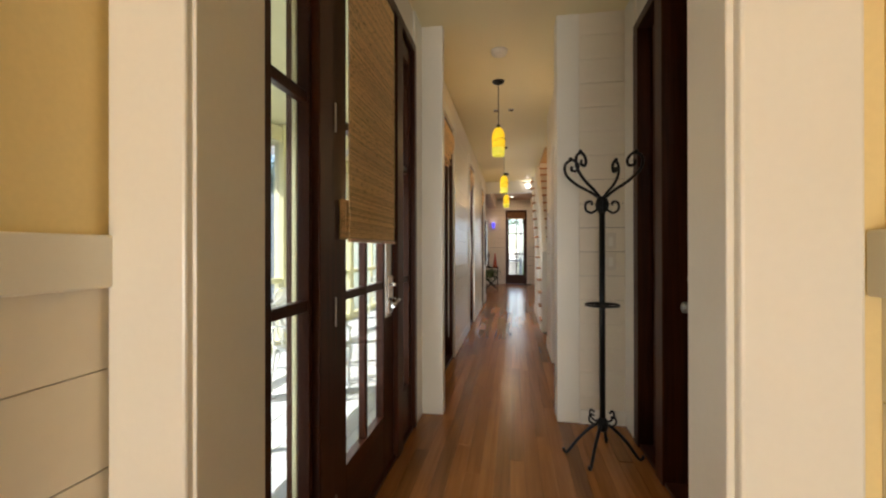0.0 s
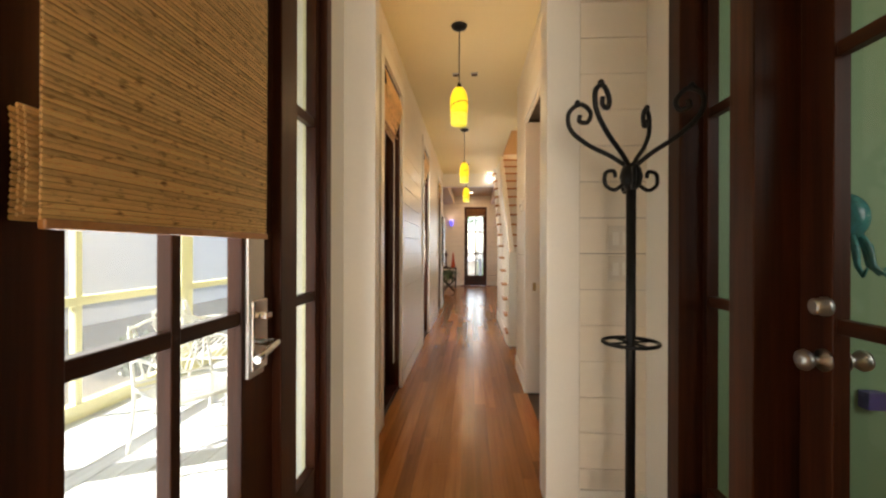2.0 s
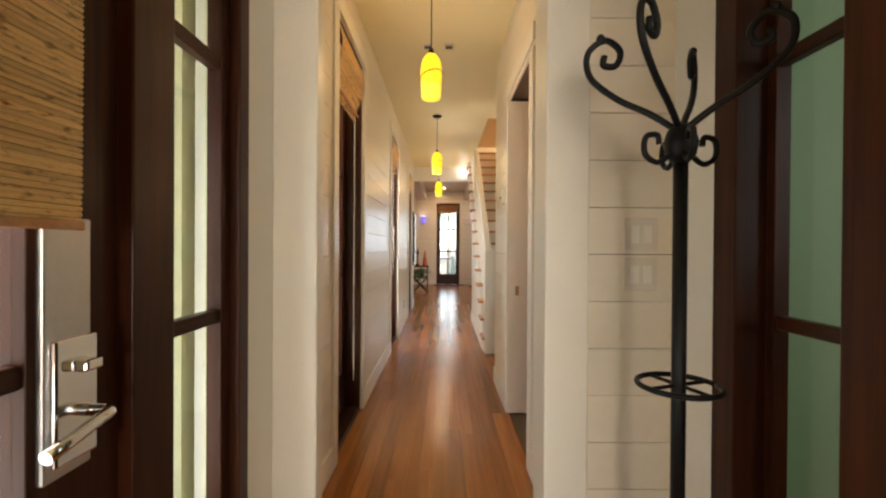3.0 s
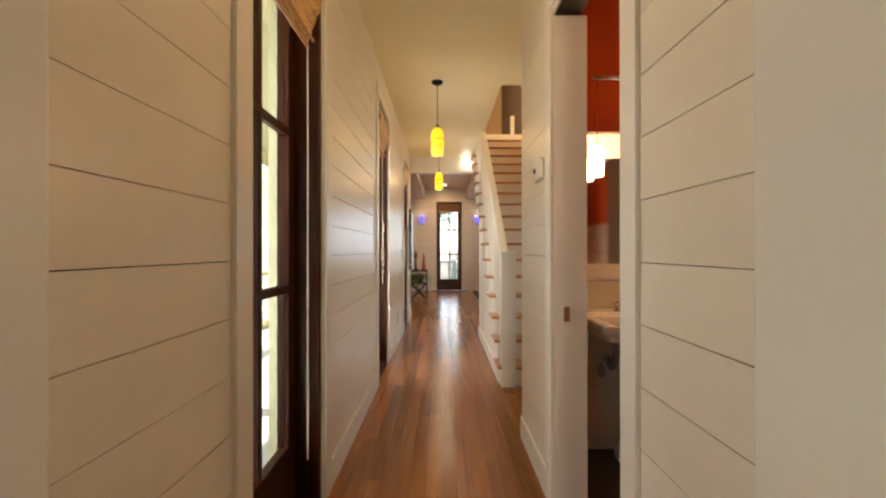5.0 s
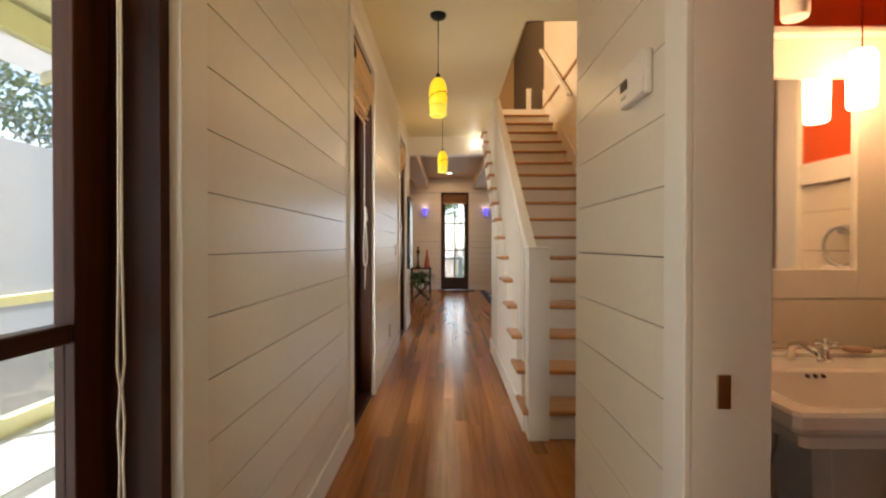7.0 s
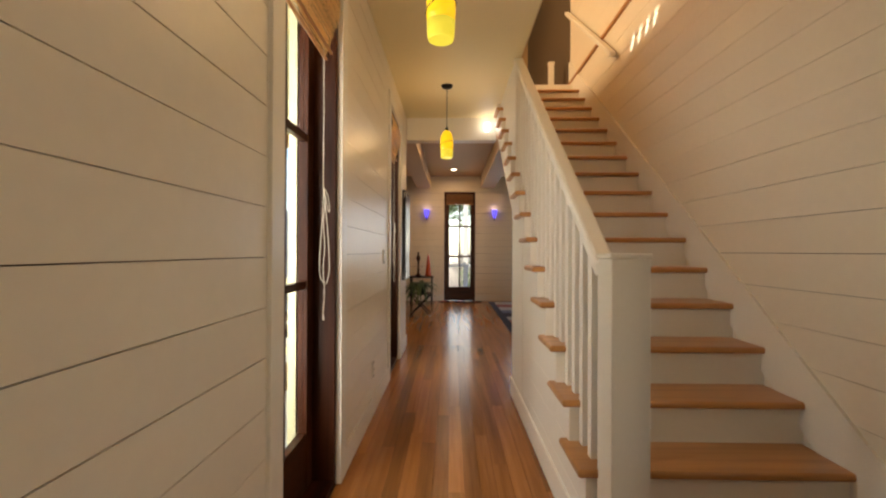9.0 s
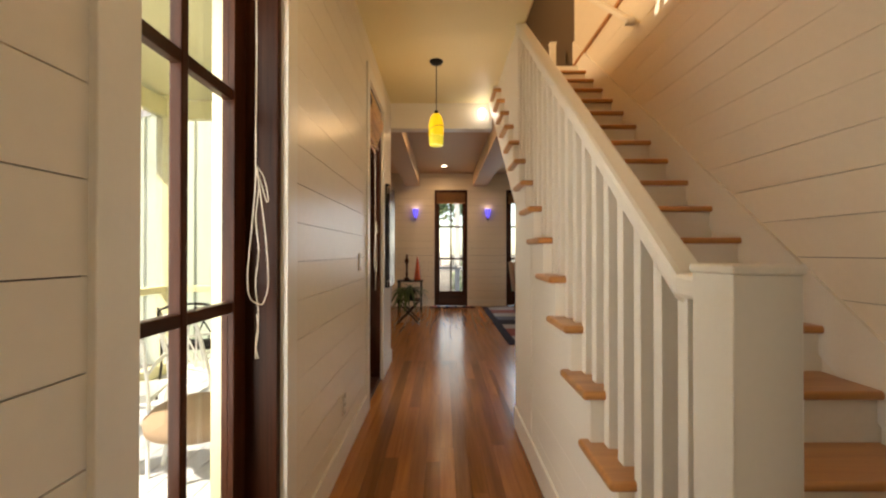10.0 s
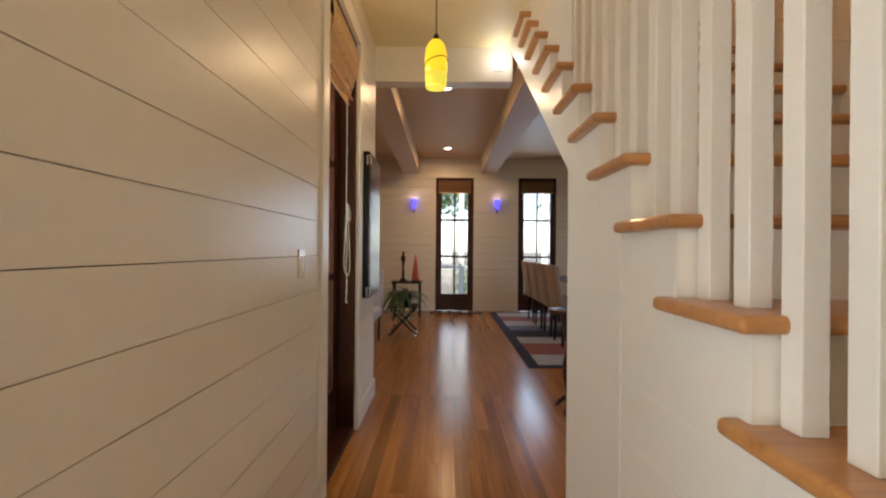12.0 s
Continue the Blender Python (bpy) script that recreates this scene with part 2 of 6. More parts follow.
def tube(bm, pts, r, seg=8, r_end=None):
    """A round bar bent along points."""
    pts = [Vector(p) for p in pts]
    rings, up = [], None
    for i, p in enumerate(pts):
        d = (pts[min(i + 1, len(pts) - 1)] - pts[max(i - 1, 0)]).normalized()
        if up is None:
            up = d.orthogonal().normalized()
        up = (up - d * up.dot(d)).normalized()
        side = d.cross(up)
        rad = r if r_end is None else r + (r_end - r) * i / (len(pts) - 1)
        rings.append([bm.verts.new(p + rad * (math.cos(2 * math.pi * k / seg) * up + math.sin(2 * math.pi * k / seg) * side)) for k in range(seg)])
    for a, b in zip(rings, rings[1:]):
        for k in range(seg):
            bm.faces.new((a[k], a[(k + 1) % seg], b[(k + 1) % seg], b[k]))
    bm.faces.new(rings[0][::-1])
    bm.faces.new(rings[-1])
    return bm


def mesh(name, bm, material, smooth=False):
    bmesh.ops.recalc_face_normals(bm, faces=bm.faces)
    if smooth:
        for f in bm.faces:
            f.smooth = len(f.verts) < 5
    me = bpy.data.meshes.new(name)
    bm.to_mesh(me)
    bm.free()
    me.materials.append(material)
    return me


def part(name, bm, material, parent, label="", smooth=False):
    ob = new(name, mesh(name, bm, material, smooth))
    ob.parent = parent
    return tagged(ob, label)


def thing(name, label, category, at=(0, 0, 0), turn=0, group=""):
    ob = new(name)
    ob.empty_display_size = 0.1
    ob.matrix_world = pose(*at, 0, 0, turn)
    return tagged(ob, label, category, group)


def piece(name, bm, material, label, category="", smooth=False, kind="structure"):
    return tagged(new(name, mesh(name, bm, material, smooth)), label, category, "", kind)


def slab(name, x0, x1, y0, y1, z0, z1, material, label, category="", bevel=0.0, kind="structure"):
    return piece(name, box(bmesh.new(), x0, x1, y0, y1, z0, z1, bevel), material, label, category, False, kind)


BOARDS = []  # walls to be clad with boards at the end of the file


def clad(wall, axis, face, out, a0, a1, z0, z1, holes=(), pitch=0.162, base=0.049, material=None):
    """Notes a wall whose face (at axis = face, out = +1 or -1) carries horizontal boards from a0 to a1."""
    BOARDS.append((wall, axis, face, out, a0, a1, z0, z1, tuple(holes), pitch, base, material or M_WALL))


CEIL, HEAD = 2.92, 2.60

# ---- large structure: hall ----
WIN = [(4.70, 5.53), (7.29, 8.08), (9.90, 10.69)]
bm = bmesh.new()
edges = [3.79] + [v for w in WIN for v in w] + [11.40]
for a, b in zip(edges[0::2], edges[1::2]):
    box(bm, -0.74, -0.542, a, b, 0, CEIL)
for a, b in WIN:
    box(bm, -0.74, -0.542, a, b, HEAD, CEIL)
wall_west = piece("wall_west", bm, M_GAP, "cream painted board wall of the hall", "wall")
for a, b in zip(edges[0::2], edges[1::2]):
    slab("wall_west_outside", -0.758, -0.741, a, b, 0, CEIL, M_OUTER, "cream painted outside of the hall wall", "wall")
clad(wall_west, "x", -0.542, 1, 3.88, 11.40, 0.0, CEIL, [(a, b, 0, 2.612) for a, b in WIN], pitch=0.158, base=0.084)

bm = bmesh.new()
box(bm, 0.582, 0.72, 3.95, 4.64, 0, CEIL)
box(bm, 0.582, 0.72, 5.50, 6.25, 0, CEIL)
box(bm, 0.582, 0.72, 4.64, 5.50, 2.36, CEIL)
wall_east = piece("wall_east", bm, M_GAP, "cream painted board wall beside the bathroom", "wall")
clad(wall_east, "x", 0.582, -1, 3.97, 6.24, 0.0, CEIL, [(4.64, 5.50, 0, 2.3325)], pitch=0.1635, base=0.0435)

bm = box(bmesh.new(), 0.593, 0.93, 3.802, 3.95, 0, CEIL)
wall_entry = piece("wall_entry", bm, M_GAP, "cream board wall behind the coat rack", "wall")
clad(wall_entry, "y", 3.802, -1, 0.61, 0.918, 0.0, CEIL, pitch=0.171, base=0.023)

bm = bmesh.new()
box(bm, -0.80, 4.35, -4.0, 11.40, -0.12, -0.012)
box(bm, -1.60, 4.35, 11.40, 16.6, -0.12, -0.012)
floor = piece("floor", bm, M_GAP, "reddish heart pine board floor with a satin finish", "floor")
bm = bmesh.new()
box(bm, -0.74, 0.66, 1.30, 11.40, CEIL, 3.35)
box(bm, 0.66, 4.2, -4.0, 7.90, CEIL, 3.35)
box(bm, -0.80, 0.66, -4.0, 1.30, CEIL, 3.35)
ceiling = piece("ceiling", bm, M_CEIL, "smooth cream painted ceiling", "ceiling")

# entry pilasters
slab("pilaster_left", -0.56, -0.377, 3.79, 3.88, 0, CEIL, M_TRIM, "white painted casing at the hall's mouth", "trim", 0.006)
slab("pilaster_right", 0.451, 0.61, 3.785, 3.97, 0, CEIL, M_TRIM, "white painted casing at the hall's mouth", "trim", 0.006)
slab("trim_corner_right", 0.918, 0.94, 3.552, 3.80, 0, CEIL, M_TRIM, "white corner casing beside the dark door frame", "trim", 0.004)
slab("trim_corner_left", -0.60, -0.535, 3.56, 3.79, 0, CEIL, M_TRIM, "white corner casing beside the dark door frame", "trim", 0.004)

# header and far room
slab("header", -0.74, 0.62, 11.40, 11.55, 2.63, 3.35, M_TRIM, "white boxed header across the hall's end", "beam", 0.004)
FDOORS = [(-0.12, 0.63), (1.52, 2.27)]
bm = bmesh.new()
for a, b in ((-1.6, -0.12), (0.63, 1.52), (2.27, 4.2)):
    box(bm, a, b, 16.412, 16.6, 0, 3.2)
for a, b in FDOORS:
    box(bm, a, b, 16.412, 16.6, 2.65, 3.2)
wall_north = piece("wall_north", bm, M_GAP, "cream board end wall with two glazed doors", "wall")
clad(wall_north, "y", 16.412, -1, -1.45, 4.2, 0, 3.03, [(a, b, 0, 2.65) for a, b in FDOORS], base=0.02)
slab("wall_far_west", -1.60, -1.45, 11.4, 16.6, 0, 3.2, M_WALL, "cream painted wall of the dining room", "wall")
slab("wall_far_east", 4.2, 4.35, 9.7, 16.6, 0, 3.2, M_WALL, "cream painted wall of the dining room", "wall")
slab("wall_far_south", -1.45, -0.74, 11.40, 11.55, 0, 3.2, M_WALL, "cream painted wall of the dining room", "wall")
slab("ceiling_far", -1.6, 4.35, 11.55, 16.6, 3.03, 3.17, M_TAN, "tan ceiling between boxed beams", "ceiling")
for x in (-0.78, 0.76):
    slab("beam", x, x + 0.32, 11.55, 16.40, 2.74, 3.04, M_BEAM, "beige boxed ceiling beam", "beam", 0.004)
slab("wall_under_stair_back", 0.635, 1.612, 9.60, 9.70, 0, 1.30, M_WALL, "cream painted wall closing the stair closet", "wall")

# ---- stairs ----
RISE, RUN, Y1 = 0.1865, 0.239, 7.262
N = 18
XL, XR = 0.575, 1.60


def nose(n):
    return Y1 + RUN * (n - 1)


# stairwell walls
bm = bmesh.new()
box(bm, 1.612, 1.76, 7.25, 9.75, 0, 5.6)
box(bm, 1.612, 1.76, 9.75, 10.3, 1.868, 5.6)
box(bm, 1.612, 1.76, 10.3, 10.9, 2.198, 5.6)
box(bm, 1.612, 1.76, 10.9, 11.55, 2.693, 5.6)
box(bm, 1.612, 1.76, 11.55, 14.8, 3.175, 5.6)
wall_stair = piece("wall_stair", bm, M_GAP, "cream painted board wall along the stair", "wall")
clad(wall_stair, "x", 1.612, -1, 7.25, 11.54, 0, 5.4, [(9.75, 10.3, 0, 1.868), (10.3, 10.9, 0, 2.198), (10.9, 11.54, 0, 2.693)], pitch=0.165, base=0.053)
bm = bmesh.new()
box(bm, 1.60, 1.75, 6.25, 6.48, 0, 3.17)
box(bm, 1.60, 1.75, 7.16, 7.25, 0, 3.17)
box(bm, 1.60, 1.75, 6.48, 7.16, 2.45, 3.17)
box(bm, 1.60, 1.75, 6.48, 7.16, 0, 0.55)
piece("wall_stair_return", bm, M_TRIM, "white painted wall with a side window at the stair's foot", "wall")
slab("wall_bath_back", 0.72, 1.61, 6.072, 6.25, 0, 2.92, M_GAP, "white board wall behind the bathroom sink", "wall")
slab("wall_end_nib", 0.570, 0.735, 6.238, 6.262, 0, CEIL, M_TRIM, "white rounded wall end beside the stair hall", "trim", 0.008)

stair = thing("staircase", "white painted staircase with oak treads and open balusters", "staircase", (0, Y1, 0))
yend = nose(N) + RUN


def side_wall(bm, n, x0, x1):
    """The closed side under one tread: upright to the floor, then cut on a slope past the closet's end."""
    for a, b in ((nose(n) + 0.03, nose(n + 1) + 0.03),):
        for u, v in ((a, min(b, 9.58)), (max(a, 9.58), b)):
            if v - u < 0.005:
                continue
            lo = []
            for y in (u, v):
                if v <= 9.585:
                    lo.append(0.0)
                else:
                    lo.append(max(1.56, 1.56 + (y - 9.58) * (RISE / RUN) * 0.98))
            zt = RISE * n - 0.03
            vs = [bm.verts.new(c) for c in ((x0, u, lo[0]), (x0, v, lo[1]), (x0, v, zt), (x0, u, zt), (x1, u, lo[0]), (x1, v, lo[1]), (x1, v, zt), (x1, u, zt))]
            for q in ((0, 1, 2, 3), (7, 6, 5, 4), (0, 4, 5, 1), (1, 5, 6, 2), (2, 6, 7, 3), (3, 7, 4, 0)):
                bm.faces.new([vs[i] for i in q])
    return bm


def on_stair(name, bm, material, label="", smooth=False):
    bmesh.ops.translate(bm, verts=bm.verts, vec=(0, -Y1, 0))
    return part(name, bm, material, stair, label, smooth)


for n in range(1, N + 1):
    on_stair("side_panel", side_wall(bmesh.new(), n, XL + 0.0006, XL + 0.07), M_TRIM, "white painted side wall under the steps")
z = 0.049
while z < 1.35:
    top = z + 0.162
    n0 = next((n for n in range(1, N + 1) if RISE * n - 0.033 >= top), None)
    if n0 is None:
        break
    y0, y1 = nose(n0) + 0.034, 9.576
    if y1 - y0 > 0.05:
        on_stair("board", box(bmesh.new(), XL, XL + 0.010, y0, y1, z + 0.0008, top - 0.0008), M_TRIM)
    z = top
on_stair("closet_panel", box(bmesh.new(), XL - 0.004, XL + 0.002, 9.02, 9.35, 0.16, 1.30, 0.001), M_TRIM, "flush white closet panel")
bm = bmesh.new()
vs = [bm.verts.new(c) for c in ((XL + 0.06, 9.58, 1.56), (XR, 9.58, 1.56), (XR, yend, RISE * N - 0.26), (XL + 0.06, yend, RISE * N - 0.26))]
bm.faces.new(vs)
bmesh.ops.solidify(bm, geom=bm.faces[:], thickness=0.03)
on_stair("soffit", bm, M_WALL, "white sloped underside of the stair")
for n in range(1, N + 1):
    on_stair("riser", box(bmesh.new(), XL + 0.0012, XR, nose(n) + 0.028, nose(n) + 0.048, RISE * (n - 1), RISE * n - 0.03), M_TRIM, "white painted riser")
    if n < N:
        bm = box(bmesh.new(), XL - 0.035, XR, nose(n), nose(n) + RUN + 0.072, RISE * n - 0.032, RISE * n, 0.013, 4)
        on_stair("tread", bm, M_TREAD, "oak tread with rounded nosing")
# newel
bm = box(bmesh.new(), 0.575, 0.703, 7.257, 7.385, 0, 1.188, 0.003)
on_stair("newel_post", bm, M_TRIM, "square white newel post")
on_stair("newel_cap", box(bmesh.new(), 0.570, 0.708, 7.252, 7.390, 1.188, 1.206, 0.005), M_TRIM, "flat white newel cap")
SL = RISE / RUN
RY0, RZ0, RAIL_SL = 7.49, 1.165, 0.80


def rail_z(y):
    """Height under the handrail's top: level beside the newel, then climbing."""
    return RZ0 + max(0.0, y - RY0) * RAIL_SL


def sloped(bm, x0, x1, y0, y1, za, zb, th, bevel=0.0):
    """A bar that climbs with the stair; za, zb: its top at both ends."""
    vs = [bm.verts.new(c) for c in ((x0, y0, za - th), (x1, y0, za - th), (x1, y1, zb - th), (x0, y1, zb - th), (x0, y0, za), (x1, y0, za), (x1, y1, zb), (x0, y1, zb))]
    fs = [bm.faces.new([vs[i] for i in q]) for q in ((3, 2, 1, 0), (4, 5, 6, 7), (0, 1, 5, 4), (1, 2, 6, 5), (2, 3, 7, 6), (3, 0, 4, 7))]
    if bevel:
        bmesh.ops.bevel(bm, geom=list({e for f in fs for e in f.edges}), offset=bevel, segments=2, profile=0.5, affect="EDGES")
    return bm


RTOP = 9.72
bm = sloped(bmesh.new(), 0.600, 0.680, RY0, RTOP, rail_z(RY0) + 0.01, rail_z(RTOP) + 0.01, 0.072, 0.016)
on_stair("handrail", bm, M_TRIM, "white painted rounded handrail")
bm = sloped(bmesh.new(), 0.602, 0.678, 7.385, RY0 + 0.02, RZ0 + 0.012, RZ0 + 0.016, 0.058, 0.012)
on_stair("rail_easing", bm, M_TRIM, "level rail end at the newel")
for n in range(1, 13):
    for k in range(2):
        y = nose(n) + 0.118 + k * 0.1195
        if y < 7.44 or y > nose(11):
            continue
        bm = box(bmesh.new(), 0.618, 0.662, y - 0.022, y + 0.022, RISE * n, rail_z(y) - 0.04, 0.002)
        on_stair("baluster", bm, M_TRIM, "square white baluster")
# skirt board on the stair wall
bm = sloped(bmesh.new(), 1.585, 1.603, Y1 - 0.02, yend, 0.33, 0.33 + (yend - Y1 + 0.02) * SL, 0.30)
on_stair("skirt_board", bm, M_TRIM, "white skirt board along the wall")

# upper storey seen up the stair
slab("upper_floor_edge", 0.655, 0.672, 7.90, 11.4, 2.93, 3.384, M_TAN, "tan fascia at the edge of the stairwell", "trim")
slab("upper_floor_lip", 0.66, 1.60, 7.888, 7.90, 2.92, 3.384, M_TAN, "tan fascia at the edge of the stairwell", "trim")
slab("upper_landing", -0.74, 1.612, 11.455, 14.8, 3.18, RISE * N, M_TREAD, "oak floor of the upper landing", "floor")
# north and west walls take the tan paint, south and east the cream
slab("wall_upper_north", -3.0, 1.76, 14.8, 14.95, 3.175, 5.6, M_TAN, "painted wall of the upper landing", "wall")
slab("wall_upper_west", -3.1, -3.0, 4.0, 14.95, 3.17, 5.6, M_TAN, "painted wall of the upper landing", "wall")
slab("wall_upper_south", -3.0, 1.76, 4.0, 4.1, 3.17, 5.6, M_WALL, "painted wall of the upper landing", "wall")
slab("wall_upper_east", 1.612, 1.76, 4.1, 7.25, 3.35, 5.6, M_WALL, "painted wall of the upper landing", "wall")
bm = bmesh.new()
box(bm, -3.1, -0.72, 4.0, 14.95, 5.6, 5.63)
box(bm, -0.60, 1.76, 4.0, 14.95, 5.6, 5.63)
# unseen slits, added so the sun throws barred patches on the stair wall
ys = [4.0]
for k in range(4):
    ys += [8.03 + 0.14 * k, 8.09 + 0.14 * k]
ys.append(14.95)
for a, b in zip(ys[0::2], ys[1::2]):
    box(bm, -0.72, -0.60, a, b, 5.6, 5.63)
piece("ceiling_upper", bm, M_TAN, "tan ceiling of the upper landing with unseen slits added for the sun", "ceiling")
slab("upper_wood_trim", 1.575, 1.603, 9.3, 11.6, 3.385, 3.42, M_TREAD, "stained wood cap along the stair wall", "trim", 0.006)

lr = thing("landing_post", "short white post at the head of the stair", "post", (1.40, 11.76, RISE * N))
part("shaft", box(bmesh.new(), -0.035, 0.035, -0.035, 0.035, 0, 0.40, 0.004), M_TRIM, lr)
part("cap", box(bmesh.new(), -0.042, 0.042, -0.042, 0.042, 0.40, 0.425, 0.006), M_TRIM, lr)

for n in range(11, 16):
    on_stair("infill_panel", box(bmesh.new(), 0.616, 0.654, nose(n) + 0.03, nose(n + 1) + 0.03, RISE * n, CEIL, 0.0), M_TRIM, "white panel between the treads and the ceiling")

rail = thing("wall_handrail", "white wooden handrail on the stair wall", "handrail", (1.53, 9.85, 3.03))
bm = sloped(bmesh.new(), -0.03, 0.03, 0, 1.6, 0.03, 0.03 + 1.6 * SL, 0.055, 0.012)
part("rail", bm, M_TRIM, rail)
for y in (0.12, 1.2):
    part("bracket", box(bmesh.new(), 0.0, 0.078, y - 0.015, y + 0.015, y * SL - 0.06, y * SL - 0.02, 0.004), M_TRIM, rail)

# ---- glazed units ----


def glazed(parent, width, z0, z1, cols, bars, stile, rail_top, rail_bot, th=0.045, mun=0.032, mv=None, mh=None):
    """Stiles, rails, glazing bars and panes of a glazed leaf, in its own plane: x across, y through, z up."""
    mv, mh = mv or M_MAHOG, mh or M_MAHOG_X
    part("stile", box(bmesh.new(), 0, stile, 0, th, z0, z1, 0.003), mv, parent)
    part("stile", box(bmesh.new(), width - stile, width, 0, th, z0, z1, 0.003), mv, parent)
    part("top_rail", box(bmesh.new(), stile, width - stile, 0.001, th - 0.001, z1 - rail_top, z1, 0.003), mh, parent)
    part("bottom_rail", box(bmesh.new(), stile, width - stile, 0.001, th - 0.001, z0, z0 + rail_bot, 0.003), mh, parent)
    gx0, gx1, gz0, gz1 = stile, width - stile, z0 + rail_bot, z1 - rail_top
    cw = (gx1 - gx0) / cols
    for c in range(1, cols):
        part("glazing_bar", box(bmesh.new(), gx0 + c * cw - mun / 2, gx0 + c * cw + mun / 2, 0.004, th - 0.004, gz0, gz1, 0.004), mv, parent)
    for z in bars:
        part("glazing_bar", box(bmesh.new(), gx0, gx1, 0.006, th - 0.006, z - mun * 0.6, z + mun * 0.6, 0.004), mh, parent)
    zs = [gz0] + list(bars) + [gz1]
    for c in range(cols):
        for a, b in zip(zs, zs[1:]):
            ob = part("pane", box(bmesh.new(), gx0 + c * cw, gx0 + (c + 1) * cw, th / 2 - 0.002, th / 2 + 0.002, a, b), M_GLASS, parent, "clear glass pane")
            ob.visible_shadow = False


ROWS = (1.04, 1.77)
for k, (a, b) in enumerate(WIN):
    w = b - a
    u = thing("window_%d" % (k + 1), "tall dark mahogany window with six glass panes", "window", (-0.66, a, 0), 90)
    u["kind"] = "structure"
    glazed(u, w - 0.06, 0.03, HEAD - 0.03, 2, ROWS, 0.085, 0.12, 0.28, mv=M_MAHOG, mh=M_MAHOG_X)
    for o in u.children:
        o.location.x += 0.03
    for x0, x1 in ((0, 0.03), (w - 0.03, w)):
        part("jamb", box(bmesh.new(), x0, x1, -0.115, 0.08, 0, HEAD, 0.002), M_MAHOG, u)
    part("head", box(bmesh.new(), 0.03, w - 0.03, -0.114, 0.08, HEAD - 0.03, HEAD, 0.002), M_MAHOG_X, u)
    part("sill", box(bmesh.new(), 0.03, w - 0.03, -0.114, 0.08, 0, 0.03, 0.002), M_MAHOG_X, u)
    for y0, y1 in ((a - 0.10, a + 0.004), (b - 0.004, b + 0.10)):
        slab("trim_window", -0.5445, -0.515, y0, y1, 0, HEAD, M_TRIM, "white flat window casing", "trim", 0.003)
    slab("trim_window_head", -0.5445, -0.513, a - 0.10, b + 0.10, HEAD, HEAD + 0.10, M_TRIM, "white flat window casing", "trim", 0.003)

u = thing("window_4", "white framed side window at the stair's foot", "window", (1.66, 6.48, 0), 90)
u["kind"] = "structure"
glazed(u, 0.68, 0.55, 2.45, 1, (1.5,), 0.05, 0.06, 0.08, mv=M_TRIM, mh=M_TRIM)

# porch door with sidelights
u = thing("door_1", "dark mahogany glazed porch door with two narrow sidelights", "door", (-0.56, 1.66, 0), 90)
u["kind"] = "structure"
DH = 2.62
for x0, x1 in ((0, 0.05), (0.36, 0.49), (1.41, 1.54), (1.86, 1.92)):
    part("frame_post", box(bmesh.new(), x0, x1, -0.03, 0.10 if x0 < 1 else 0.062, 0, DH, 0.004), M_MAHOG, u)
for x0, x1 in ((-0.004, 0.054), (0.356, 0.494), (1.406, 1.544), (1.856, 1.924)):
    part("outer_casing", box(bmesh.new(), x0, x1, 0.056, 0.076, 0.02, DH, 0.004), M_PORCH, u, "pale yellow outer casing")
part("frame_head", box(bmesh.new(), 0, 1.92, -0.028, 0.13, DH, DH + 0.058, 0.004), M_MAHOG_X, u)
part("threshold", box(bmesh.new(), 0.05, 1.86, -0.02, 0.13, 0, 0.02, 0.003), M_MAHOG_X, u)


def leaf(parent, name, x, width, cols, stile, label, th=0.045, y=0.0, bot=0.3):
    e = new(name)
    e.parent = parent
    e.location = (x, y, 0)
    tagged(e, label)
    glazed(e, width, 0.02, DH, cols, ROWS, stile, 0.12, bot, th)
    return e


leaf(u, "sidelight", 0.05, 0.31, 1, 0.02, "narrow glazed sidelight")
leaf(u, "sidelight", 1.54, 0.32, 1, 0.05, "narrow glazed sidelight")
porch_leaf = leaf(u, "door_leaf", 0.49, 0.92, 2, 0.19, "glazed door leaf with six panes")

u2 = thing("door_2", "dark mahogany glazed entry door with narrow sidelights", "door", (1.02, 3.55, 0), -90)
u2["kind"] = "structure"
for x0, x1 in ((0, 0.10), (0.43, 0.55), (1.48, 1.60), (1.91, 1.99)):
    part("frame_post", box(bmesh.new(), x0, x1, -0.11, 0.02 if x0 == 0 else 0.13, 0, DH, 0.004), M_MAHOG, u2)
part("frame_head", box(bmesh.new(), 0, 1.99, -0.108, 0.13, DH, DH + 0.058, 0.004), M_MAHOG_X, u2)
part("threshold", box(bmesh.new(), 0.05, 1.91, -0.1, 0.13, 0, 0.02, 0.003), M_MAHOG_X, u2)
leaf(u2, "sidelight", 0.10, 0.33, 1, 0.03, "narrow glazed sidelight", y=-0.02)
leaf(u2, "sidelight", 1.60, 0.31, 1, 0.03, "narrow glazed sidelight", y=0.02)
entry_leaf = leaf(u2, "door_leaf", 0.55, 0.93, 2, 0.115, "glazed door leaf with six panes", y=0.02)

